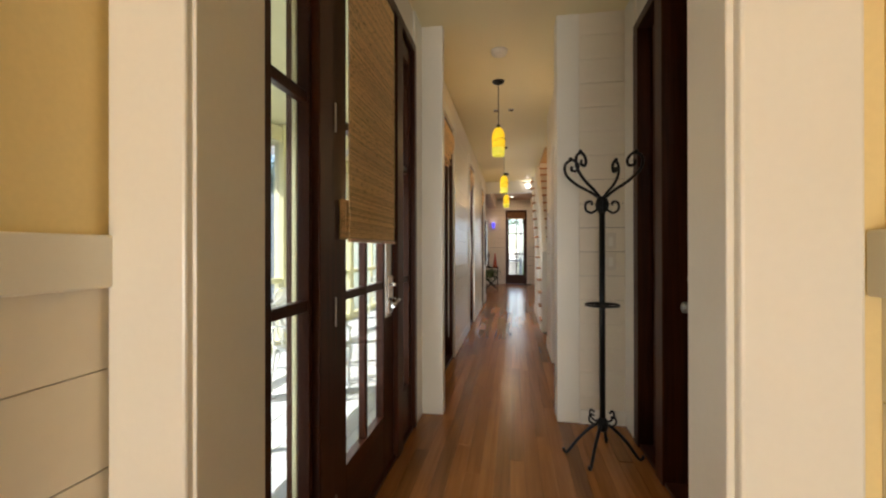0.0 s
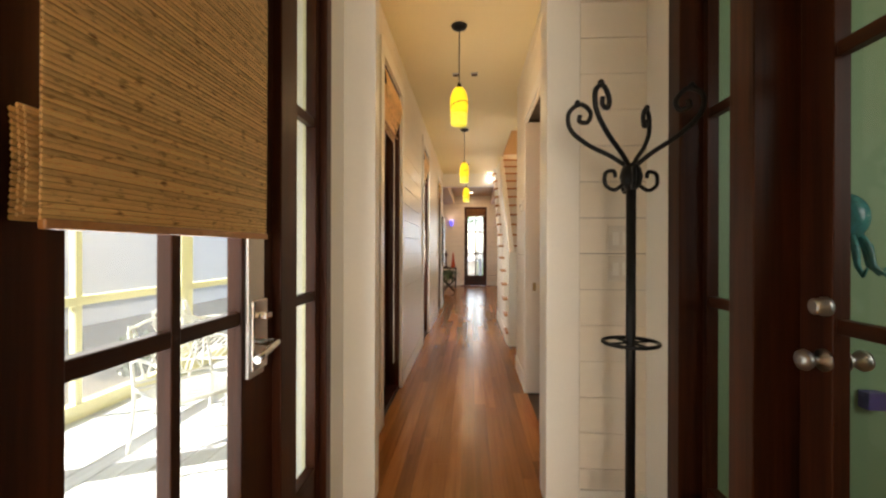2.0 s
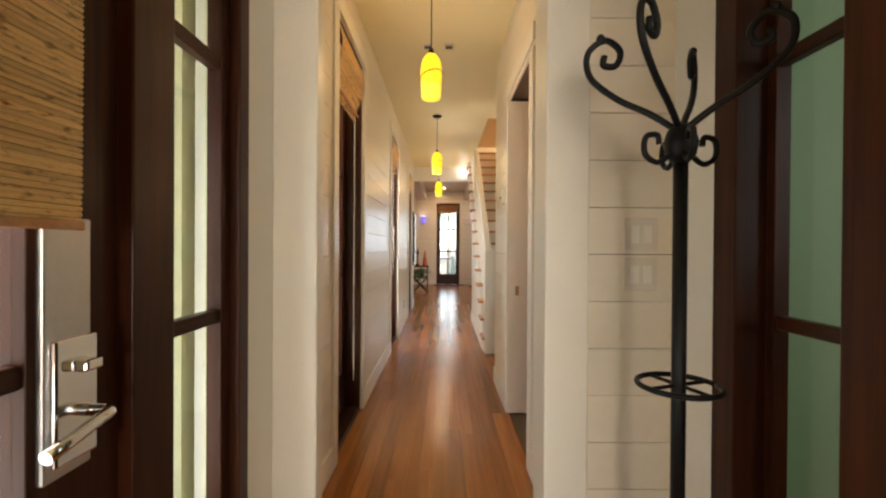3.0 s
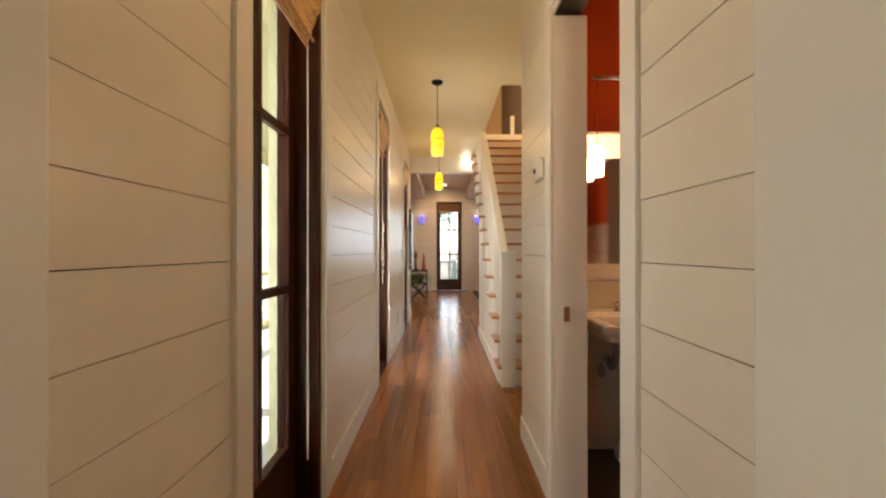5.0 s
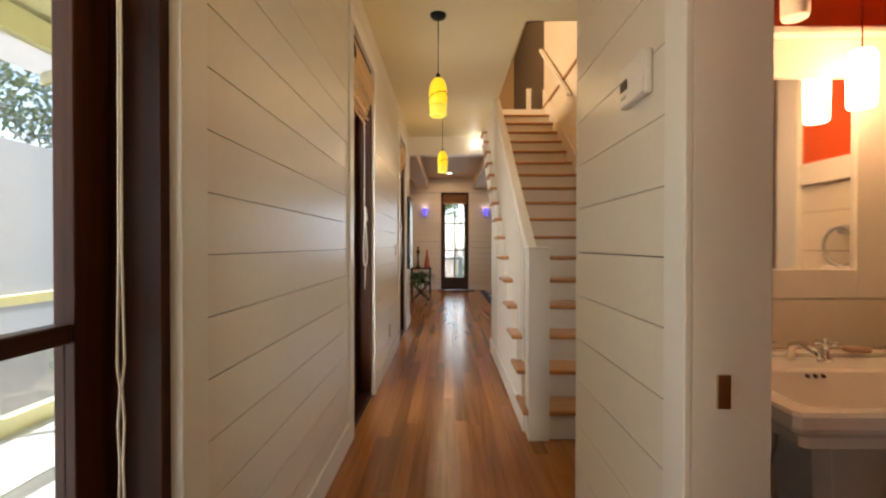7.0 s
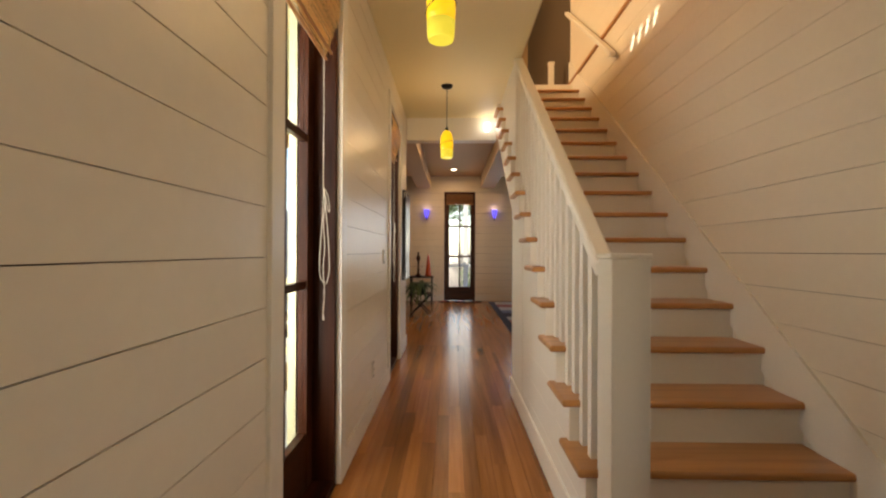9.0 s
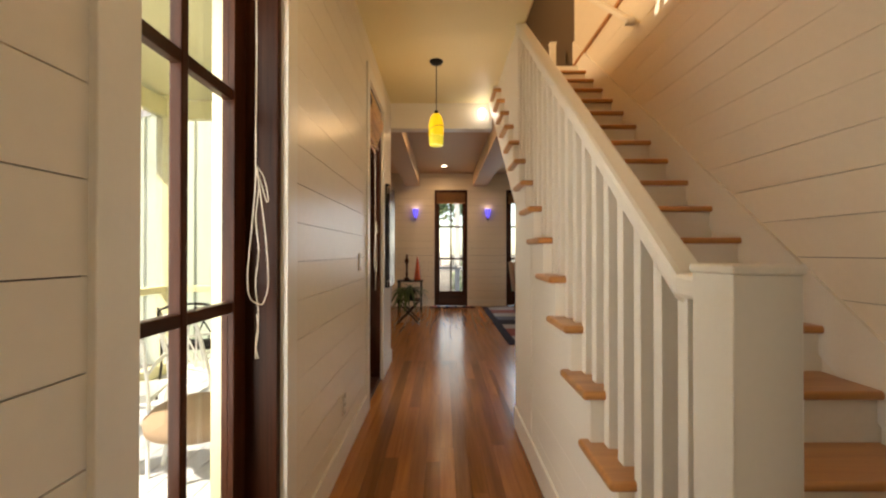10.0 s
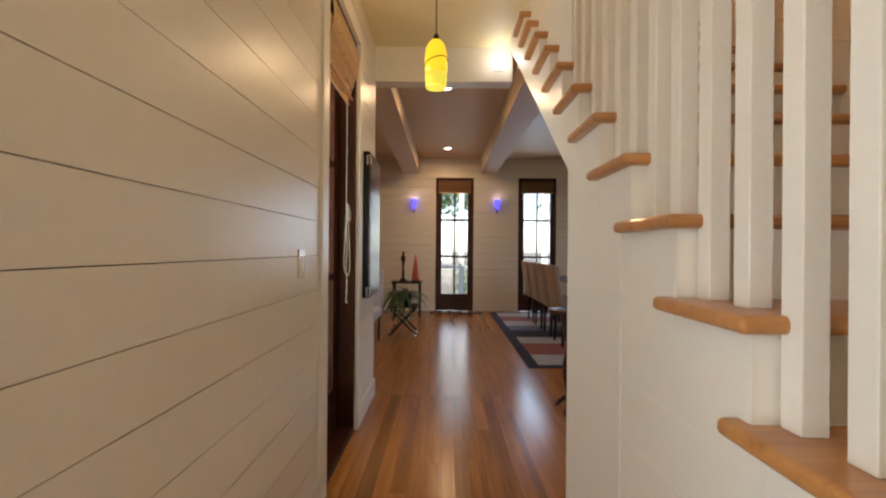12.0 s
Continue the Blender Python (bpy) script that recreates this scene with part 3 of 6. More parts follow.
# far glazed doors
for k, (a, b) in enumerate(FDOORS):
    u = thing("door_%d" % (k + 3), "dark mahogany glazed garden door with a rolled blind", "door", (a, 16.42, 0))
    u["kind"] = "structure"
    w = b - a
    for x0, x1 in ((0, 0.04), (w - 0.04, w)):
        part("frame_post", box(bmesh.new(), x0, x1, -0.02, 0.12, 0, 2.65, 0.003), M_MAHOG, u)
    part("frame_head", box(bmesh.new(), 0.04, w - 0.04, -0.018, 0.12, 2.61, 2.65, 0.003), M_MAHOG_X, u)
    e = new("door_leaf")
    e.parent, e.location = u, (0.04, 0.0, 0)
    glazed(e, w - 0.08, 0.01, 2.61, 2, (1.08, 1.81), 0.075, 0.12, 0.33)

# walls round the entry units and the front room
slab("wall_entry_west_head", -0.70, -0.55, 1.56, 3.79, DH + 0.06, CEIL, M_TRIM, "white painted wall over the porch door", "wall")
slab("wall_entry_west_nib", -0.70, -0.55, 1.56, 1.66, 0, DH + 0.06, M_TRIM, "white painted wall beside the porch door", "wall")
slab("wall_entry_west_nib_far", -0.70, -0.60, 3.58, 3.79, 0, DH + 0.06, M_TRIM, "white painted wall beside the porch door", "wall")
slab("wall_entry_east_head", 0.93, 1.15, 1.56, 3.79, DH + 0.06, CEIL, M_TRIM, "white painted wall over the entry door", "wall")
slab("wall_entry_east_nib", 0.93, 1.05, 3.55, 3.95, 0, DH + 0.06, M_TRIM, "white painted wall beside the entry door", "wall")
bm = bmesh.new()
box(bm, -0.80, -0.47, 1.33, 1.54, 0, CEIL)
box(bm, 0.49, 0.60, 1.33, 1.46, 0, CEIL)
box(bm, 0.60, 4.0, 1.33, 1.54, 0, CEIL)
box(bm, -0.47, 0.49, 1.33, 1.54, 2.66, CEIL)
piece("wall_front", bm, M_YELLOW, "yellow wall with a wide cased opening", "wall")
for x0, x1, y1 in ((-0.475, -0.455, 1.555), (0.471, 0.493, 1.474)):
    slab("trim_jamb", x0, x1, 1.32, y1, 0, 2.66, M_TRIM, "white jamb lining of the cased opening", "trim", 0.003)
for x0, x1 in ((-0.63, -0.462), (0.482, 0.65)):
    slab("trim_casing", x0, x1, 1.30, 1.33, 0, 2.78, M_TRIM, "white flat casing of the opening", "trim", 0.006)
    slab("trim_casing_back", x0, min(x1, 0.598), 1.54 if x0 < 0 else 1.46, 1.56 if x0 < 0 else 1.478, 0, 2.78, M_TRIM, "white flat casing of the opening", "trim", 0.006)
slab("trim_casing_head", -0.63, 0.65, 1.302, 1.33, 2.66, 2.78, M_TRIM, "white flat casing of the opening", "trim", 0.006)
bm = bmesh.new()
box(bm, -0.80, -0.652, -4.0, 1.33, 0, 1.2)
w_fw = piece("wall_front_west", bm, M_GAP, "white board wainscot of the front room", "wall")
clad(w_fw, "x", -0.652, 1, -1.2, 1.329, 0, 1.168, pitch=0.193, base=0.041)
slab("wall_front_west_upper", -0.80, -0.645, -4.0, 1.33, 1.2, CEIL, M_YELLOW, "yellow painted wall above the wainscot", "wall")
slab("trim_wainscot_cap", -0.66, -0.618, -4.0, 1.329, 1.165, 1.265, M_TRIM, "white wainscot cap rail", "trim", 0.004)
bm = box(bmesh.new(), 0.702, 0.85, -4.0, 1.33, 0, 1.2)
w_fe = piece("wall_front_east", bm, M_GAP, "white board wainscot of the front room", "wall")
clad(w_fe, "x", 0.702, -1, -1.2, 1.329, 0, 1.168, pitch=0.193, base=0.041)
slab("wall_front_east_upper", 0.695, 0.85, -4.0, 1.33, 1.2, CEIL, M_YELLOW, "yellow painted wall above the wainscot", "wall")
slab("trim_wainscot_cap_east", 0.668, 0.71, -4.0, 1.329, 1.165, 1.265, M_TRIM, "white wainscot cap rail", "trim", 0.004)
slab("wall_front_south", -0.8, 0.85, -4.1, -4.0, 0, CEIL, M_YELLOW, "yellow painted wall behind", "wall")

# green room beyond the entry door
slab("wall_green_east", 4.0, 4.1, 1.54, 3.95, 0, CEIL, M_GREEN, "sea green painted wall", "wall")
slab("wall_green_north", 1.05, 4.0, 3.802, 3.95, 0, CEIL, M_GREEN, "sea green painted wall", "wall")
slab("wall_green_south", 1.15, 4.0, 1.50, 1.545, 0, CEIL, M_GREEN, "sea green painted wall", "wall")

# bathroom
bm = box(bmesh.new(), 1.622, 1.76, 3.95, 6.25, 0, CEIL)
w_be = piece("wall_bath_east", bm, M_GAP, "white board wall of the bathroom", "wall")
clad(w_be, "x", 1.622, -1, 3.96, 6.06, 0, 1.47, [(4.60, 5.50, 0, 1.47)], base=0.06)
clad(bpy.data.objects["wall_bath_back"], "y", 6.072, -1, 0.74, 1.61, 0, 1.47, base=0.06)
slab("wall_bath_east_upper", 1.606, 1.63, 3.95, 6.06, 1.47, CEIL, M_ORANGE, "orange red painted wall", "wall")
slab("wall_bath_back_upper", 0.72, 1.61, 6.056, 6.08, 1.47, CEIL, M_ORANGE, "orange red painted wall", "wall")
slab("wall_bath_south", 0.72, 1.62, 3.951, 3.97, 0, CEIL, M_ORANGE, "orange red painted wall", "wall")
slab("trim_bath_cap", 1.585, 1.612, 5.63, 6.06, 1.47, 1.56, M_TRIM, "white wainscot cap rail", "trim", 0.004)
slab("trim_bath_cap_back", 1.545, 1.585, 6.03, 6.06, 1.47, 1.56, M_TRIM, "white wainscot cap rail", "trim", 0.004)
slab("door_6", 1.596, 1.606, 4.62, 5.50, 0, 2.05, M_CLOSET, "brown wooden closed closet door", "door")
slab("trim_closet_casing", 1.585, 1.61, 5.50, 5.62, 0, 2.16, M_TRIM, "white flat door casing", "trim", 0.003)
slab("trim_closet_head", 1.585, 1.61, 4.50, 5.50, 2.05, 2.16, M_TRIM, "white flat door casing", "trim", 0.003)
for y0, y1, nm in ((4.55, 4.65, "near"), (5.457, 5.545, "far")):
    slab("trim_bath_casing_" + nm, 0.556, 0.572, y0, y1, 0, 2.33, M_TRIM, "white flat door casing", "trim", 0.003)
slab("trim_bath_casing_head", 0.556, 0.572, 4.55, 5.545, 2.36, 2.46, M_TRIM, "white flat door casing", "trim", 0.003)
slab("jamb_bath_far", 0.572, 0.735, 5.458, 5.505, 0, 2.33, M_TRIM, "white pocket door edge with a latch plate", "trim", 0.003)
slab("jamb_bath_near", 0.572, 0.735, 4.632, 4.655, 0, 2.33, M_TRIM, "white door jamb", "trim", 0.003)


# ---- more materials for things ----
M_SHADE = glow("yellow_pendant_glass", (1.0, 0.62, 0.02), 0.25, (0.9, 0.62, 0.04), 0.3)
M_SHADE_LOW = glow("olive_pendant_glass", (0.80, 0.72, 0.06), 0.22, (0.8, 0.7, 0.1), 0.25)
M_LAMP = glow("lit_frosted_glass", (1.0, 0.80, 0.52), 1.5)
M_DOWN = glow("downlight_lens", (1.0, 0.9, 0.75), 2.5)
# glow that stands in for sunlight on the header
M_SUN_PATCH = glow("sun_patch_emission", (1.0, 0.95, 0.88), 3.2)
M_BLUE = glow("blue_sconce_glass", (0.12, 0.10, 1.0), 0.45, (0.1, 0.1, 0.8))
M_PORCELAIN = mat("white_porcelain", (0.82, 0.78, 0.72), 0.10, var=0.01, coat=0.6)
M_MIRROR = mat("silvered_mirror", (0.9, 0.9, 0.9), 0.03, 1.0, var=0.0)
M_CHROME = mat("chrome", (0.75, 0.75, 0.75), 0.10, 1.0, var=0.02)
M_BRASS = mat("aged_brass", (0.42, 0.30, 0.14), 0.32, 1.0, var=0.1)
M_PLATE = mat("clear_acrylic_plate", (0.74, 0.68, 0.57), 0.18, var=0.02)
M_FROST = mat("frosted_white_glass", (0.85, 0.80, 0.72), 0.35, var=0.02)
M_TOWEL = mat("white_terry_cloth", (0.82, 0.79, 0.74), 0.95, var=0.06, scale=12, fine=200, bump=0.8)
M_CORD = mat("cream_cotton_cord", (0.70, 0.62, 0.48), 0.9, var=0.1, fine=200, bump=0.3)
M_BLACK = mat("black_lacquer", (0.010, 0.010, 0.012), 0.22, var=0.1)
M_LEAF = mat("dark_green_leaf", (0.045, 0.085, 0.025), 0.45, var=0.4, scale=6, fine=40)
M_LEAF2 = mat("light_green_leaf", (0.11, 0.17, 0.055), 0.5, var=0.4, scale=3, fine=40)
M_BARK = mat("grey_brown_bark", (0.16, 0.12, 0.09), 0.9, var=0.3, scale=5, fine=60, bump=0.6)
M_WHITE_IRON = mat("white_iron", (0.80, 0.80, 0.78), 0.4, var=0.04, fine=80)
M_LINEN = mat("beige_linen", (0.34, 0.235, 0.155), 0.9, var=0.10, scale=6, fine=220, bump=0.4)
M_PALE = mat("pale_grey_fabric", (0.55, 0.55, 0.60), 0.9, var=0.06, scale=6, fine=220, bump=0.4)
M_ORANGE_GLASS = mat("orange_red_glass", (0.55, 0.08, 0.02), 0.2, var=0.1)
M_TEAL = mat("teal_glaze", (0.06, 0.26, 0.26), 0.25, var=0.35, scale=10)
M_VIOLET = mat("violet_blue_glaze", (0.10, 0.08, 0.26), 0.25, var=0.3, scale=10)
M_WINDOW_DARK = mat("grey_shaded_window", (0.24, 0.29, 0.38), 0.15, var=0.1)
M_SILL = mat("white_outdoor_paint", (0.78, 0.80, 0.80), 0.5, var=0.04)


def bamboo(name, dark, light):
    """Split reeds: each has its own tone, with short brown node flecks."""
    m = bpy.data.materials.new(name)
    m.use_nodes = True
    n, l = m.node_tree.nodes, m.node_tree.links
    p = n["Principled BSDF"]
    geo, tc, oi = n.new("ShaderNodeNewGeometry"), n.new("ShaderNodeTexCoord"), n.new("ShaderNodeObjectInfo")
    noises = []
    for scale in ((24, 30, 120), (14, 60, 500)):
        mp, t = n.new("ShaderNodeMapping"), n.new("ShaderNodeTexNoise")
        mp.inputs["Scale"].default_value = scale
        t.inputs["Scale"].default_value, t.inputs["Detail"].default_value = 1.0, 3
        l.new(tc.outputs["Object"], mp.inputs["Vector"])
        l.new(mp.outputs["Vector"], t.inputs["Vector"])
        noises.append(t)
    both = n.new("ShaderNodeMath")
    both.operation = "ADD"
    l.new(geo.outputs["Random Per Island"], both.inputs[0])
    l.new(oi.outputs["Random"], both.inputs[1])
    frac, grain, tone = n.new("ShaderNodeMath"), n.new("ShaderNodeMath"), n.new("ShaderNodeMapRange")
    frac.operation, grain.operation = "FRACT", "MULTIPLY_ADD"
    grain.inputs[1].default_value = 0.8
    l.new(both.outputs[0], frac.inputs[0])
    l.new(noises[1].outputs["Fac"], grain.inputs[0])
    l.new(frac.outputs[0], grain.inputs[2])
    tone.inputs["From Min"].default_value, tone.inputs["From Max"].default_value = 0.2, 1.3
    tone.inputs["To Min"].default_value, tone.inputs["To Max"].default_value = 0.72, 1.08
    l.new(grain.outputs[0], tone.inputs["Value"])
    fleck = n.new("ShaderNodeMapRange")
    fleck.inputs["From Min"].default_value, fleck.inputs["From Max"].default_value = 0.57, 0.74
    l.new(noises[0].outputs["Fac"], fleck.inputs["Value"])
    mix, sc = n.new("ShaderNodeMix"), n.new("ShaderNodeVectorMath")
    mix.data_type = "RGBA"
    mix.inputs["A"].default_value, mix.inputs["B"].default_value = (*light, 1), (*dark, 1)
    l.new(fleck.outputs["Result"], mix.inputs["Factor"])
    sc.operation = "SCALE"
    l.new(mix.outputs["Result"], sc.inputs[0])
    l.new(tone.outputs["Result"], sc.inputs["Scale"])
    l.new(sc.outputs["Vector"], p.inputs["Base Color"])
    p.inputs["Roughness"].default_value = 0.6
    tl, ms = n.new("ShaderNodeBsdfTranslucent"), n.new("ShaderNodeMixShader")
    ms.inputs["Fac"].default_value = 0.14
    l.new(sc.outputs["Vector"], tl.inputs["Color"])
    l.new(p.outputs["BSDF"], ms.inputs[1])
    l.new(tl.outputs["BSDF"], ms.inputs[2])
    l.new(ms.outputs["Shader"], n["Material Output"].inputs["Surface"])
    return m


M_BAMBOO = bamboo("bamboo_weave", (0.30, 0.125, 0.035), (1.0, 0.69, 0.30))
# darker copy of the bamboo: the backlit shade is put into its colour
M_BAMBOO_BACKLIT = bamboo("backlit_bamboo_weave", (0.07, 0.03, 0.012), (0.26, 0.13, 0.06))
# brown sheet colour that paints the shade in the gaps between reeds
M_REED_GAPS = mat("reed_gap_shade", (0.48, 0.27, 0.10), 0.9, var=0.2, scale=20, fine=200, bump=0.3)


def insect_screen(name):
    """Fine pale mesh: mostly see-through, the rest scatters the daylight."""
    m = bpy.data.materials.new(name)
    m.use_nodes = True
    n, l = m.node_tree.nodes, m.node_tree.links
    n.remove(n["Principled BSDF"])
    tr, df, tl, a, b = n.new("ShaderNodeBsdfTransparent"), n.new("ShaderNodeBsdfDiffuse"), n.new("ShaderNodeBsdfTranslucent"), n.new("ShaderNodeMixShader"), n.new("ShaderNodeMixShader")
    df.inputs["Color"].default_value = tl.inputs["Color"].default_value = (0.62, 0.64, 0.66, 1)
    b.inputs["Fac"].default_value = 0.13
    l.new(df.outputs["BSDF"], a.inputs[1])
    l.new(tl.outputs["BSDF"], a.inputs[2])
    l.new(tr.outputs["BSDF"], b.inputs[1])
    l.new(a.outputs["Shader"], b.inputs[2])
    l.new(b.outputs["Shader"], n["Material Output"].inputs["Surface"])
    return m


M_SCREEN = insect_screen("insect_screen_mesh")

# ---- trim of the hall ----


def skirting(name, axis, face, out, a0, a1, h=0.14):
    t = 0.014
    f0, f1 = (face, face + t) if out > 0 else (face - t, face)
    if axis == "x":
        slab(name, f0, f1, a0, a1, 0, h, M_TRIM, "white painted baseboard", "baseboard", 0.004)
    else:
        slab(name, a0, a1, f0, f1, 0, h, M_TRIM, "white painted baseboard", "baseboard", 0.004)


for a, b in ((3.88, 4.60), (5.63, 7.19), (8.18, 9.80), (10.79, 11.40)):
    skirting("baseboard_west", "x", -0.53, 1, a, b)
skirting("baseboard_east", "x", 0.57, -1, 3.97, 4.55)
skirting("baseboard_east", "x", 0.57, -1, 5.545, 6.24)
skirting("baseboard_stair", "x", 0.575, -1, 7.39, 9.58)
skirting("baseboard_entry", "y", 3.79, -1, 0.61, 0.918, 0.10)
for a, b in ((-1.45, -0.12), (0.63, 1.52), (2.27, 4.2)):
    skirting("baseboard_north", "y", 16.40, -1, a, b)

# ---- pendants, vents, smoke detector ----


def pendant():
    p = thing("pendant_light", "lit yellow glass pendant lamp on a thin black cord", "pendant lamp", (0, PENDANTS[0], CEIL), group="hall pendants")
    part("canopy", lathe(bmesh.new(), [(0.012, -0.035), (0.050, -0.022), (0.060, -0.006), (0.060, 0.0)]), M_IRON, p, "black ceiling canopy", True)
    part("cord", cyl(bmesh.new(), (0, 0, -0.46), (0, 0, -0.03), 0.0035, seg=8), M_IRON, p, "thin black cord")
    part("socket", lathe(bmesh.new(), [(0.016, -0.475), (0.020, -0.455), (0.012, -0.435), (0.006, -0.43)], 16), M_IRON, p, "", True)
    sh = part("shade", lathe(bmesh.new(), [(0.064, -0.665), (0.067, -0.62), (0.067, -0.575), (0.062, -0.53), (0.050, -0.495), (0.032, -0.472), (0.016, -0.465)]), M_SHADE, p, "glowing yellow glass shade", True)
    part("lower_band", lathe(bmesh.new(), [(0.057, -0.75), (0.061, -0.735), (0.063, -0.70), (0.064, -0.665)]), M_SHADE_LOW, p, "olive yellow lower band", True)
    ring = [(0.069 * math.cos(a), 0.069 * math.sin(a), -0.605 + 0.024 * math.cos(a + 0.6)) for a in [2 * math.pi * i / 32 for i in range(33)]]
    part("swirl_line", tube(bmesh.new(), ring, 0.0025, 6), M_IRON, sh, "dark thread round the glass")
    return p


pend = pendant()
for yc in PENDANTS[1:]:
    copy_thing(pend, pose(0, yc, CEIL))
for o in bpy.data.objects:
    if o.name.startswith(("shade", "lower_band")):
        o.visible_shadow = False

for x in (-0.055, 0.122):
    v = thing("ceiling_vent", "small square grey ceiling vent", "vent", (x, 5.857, CEIL), group="ceiling vents")
    part("frame", box(bmesh.new(), -0.032, 0.032, -0.032, 0.032, -0.012, 0, 0.003), M_STEEL, v)
    for k in range(4):
        part("slat", box(bmesh.new(), -0.026, 0.026, -0.022 + k * 0.012, -0.016 + k * 0.012, -0.016, -0.012), M_GAP, v)
d = thing("smoke_detector", "round white smoke detector on the ceiling", "smoke detector", (0.03, 4.28, CEIL))
part("body", lathe(bmesh.new(), [(0.045, -0.042), (0.060, -0.036), (0.070, -0.015), (0.072, 0.0)], 32), M_TRIM, d, "", True)
part("grille", lathe(bmesh.new(), [(0.03, -0.047), (0.036, -0.044), (0.038, -0.041)], 24), M_FROST, d, "", True)

# ---- wall plates ----


def plate(name, label, at, turn, w, h, kind):
    p = thing(name, label, "wall plate", at, turn)
    part("cover", box(bmesh.new(), -w / 2, w / 2, -0.007, 0, -h / 2, h / 2, 0.003), M_PLATE, p)
    if kind == "rocker":
        for dx in (-0.023, 0.023) if w > 0.1 else (0,):
            part("rocker", box(bmesh.new(), dx - 0.015, dx + 0.015, -0.011, -0.006, -0.032, 0.032, 0.003), M_TRIM, p)
    else:
        for dz in (-0.024, 0.024):
            part("socket", box(bmesh.new(), -0.015, 0.015, -0.010, -0.006, dz - 0.014, dz + 0.014, 0.003), M_TRIM, p)
    return p


plate("light_switch", "clear double switch plate on the board wall", (0.797, 3.790, 1.293), 0, 0.118, 0.118, "rocker")
plate("light_switch", "clear double switch plate on the board wall", (0.797, 3.790, 1.149), 0, 0.118, 0.118, "rocker")
plate("light_switch", "clear switch plate on the cream board wall", (-0.530, 9.53, 1.16), 90, 0.075, 0.118, "rocker")
plate("power_socket", "white power socket low on the board wall", (-0.530, 9.05, 0.33), 90, 0.075, 0.118, "socket")
th = thing("thermostat", "flat white thermostat with a small dark display", "thermostat", (0.570, 5.70, 1.64), -90)
part("body", box(bmesh.new(), -0.075, 0.075, -0.024, 0, -0.055, 0.055, 0.006), M_TRIM, th)
part("cover", box(bmesh.new(), 0.025, 0.073, -0.027, -0.023, -0.053, 0.053, 0.003), M_TRIM, th, "hinged white cover")
part("display", box(bmesh.new(), -0.062, -0.022, -0.0262, -0.023, -0.012, 0.014), M_BLACK, th, "dark display")
part("button", box(bmesh.new(), -0.060, -0.030, -0.0262, -0.023, -0.033, -0.026), M_STEEL, th)
lp = slab("latch_plate", 0.623, 0.650, 5.4545, 5.459, 0.882, 0.952, M_BRASS, "aged brass latch plate in the pocket door's edge", "latch", 0.001, "")
lp["kind"] = "thing"

# ---- door furniture ----
# porch door leaf, local x runs along the wall
part("backplate", box(bmesh.new(), 0.745, 0.840, -0.012, 0.002, 0.86, 1.29, 0.004), M_STEEL, porch_leaf, "brushed steel backplate")
part("lock_plate", box(bmesh.new(), 0.755, 0.845, -0.022, -0.011, 0.88, 1.09, 0.006), M_CHROME, porch_leaf, "polished lock plate")
part("thumb_turn", box(bmesh.new(), 0.790, 0.828, -0.045, -0.022, 1.03, 1.05, 0.005), M_CHROME, porch_leaf)
bm = tube(bmesh.new(), [(0.825, -0.02, 0.955), (0.825, -0.055, 0.957), (0.812, -0.066, 0.957), (0.78, -0.066, 0.952), (0.73, -0.064, 0.940), (0.695, -0.062, 0.932)], 0.011, 10)
part("lever", bm, M_CHROME, porch_leaf, "chrome lever handle", True)
for z in (0.25, 1.0, 1.74):
    bm = cyl(bmesh.new(), (-0.006, -0.036, z - 0.055), (-0.006, -0.036, z + 0.055), 0.004, seg=10)
    part("hinge", bm, M_STEEL, porch_leaf, "steel hinge barrel")


def knob(parent, x, y, z, out):
    """A turned knob on a rose."""
    bm = bmesh.new()
    lathe(bm, [(0.030, 0.0), (0.030, 0.006), (0.012, 0.012), (0.011, 0.030), (0.022, 0.038), (0.029, 0.050), (0.026, 0.062), (0.012, 0.068)], 20)
    bmesh.ops.transform(bm, matrix=Matrix.Translation((x, y, z)) @ Matrix.Rotation(radians(90 if out < 0 else -90), 4, "X"), verts=bm.verts)
    part("knob", bm, M_STEEL, parent, "satin nickel door knob", True)


knob(entry_leaf, 0.088, 0.0, 0.945, -1)
knob(entry_leaf, 0.088, 0.045, 0.945, 1)
bm = bmesh.new()
lathe(bm, [(0.026, 0.0), (0.026, 0.012), (0.022, 0.018), (0.022, 0.034), (0.014, 0.038)], 20)
bmesh.ops.transform(bm, matrix=Matrix.Translation((0.096, 0.0, 1.09)) @ Matrix.Rotation(radians(90), 4, "X"), verts=bm.verts)
part("deadbolt", bm, M_STEEL, entry_leaf, "satin nickel deadbolt turn", True)

def curve(pts, n=8):
    """A smooth line through points in a plane (Catmull-Rom)."""
    out = []
    P = [pts[0]] + list(pts) + [pts[-1]]
    for i in range(1, len(P) - 2):
        for k in range(n):
            t = k / n
            out.append(tuple(0.5 * (2 * P[i][j] + (P[i + 1][j] - P[i - 1][j]) * t + (2 * P[i - 1][j] - 5 * P[i][j] + 4 * P[i + 1][j] - P[i + 2][j]) * t * t + (3 * P[i][j] - P[i - 1][j] - 3 * P[i + 1][j] + P[i + 2][j]) * t ** 3) for j in range(len(P[i]))))
    out.append(tuple(pts[-1]))
    return out


# ---- bamboo blinds ----


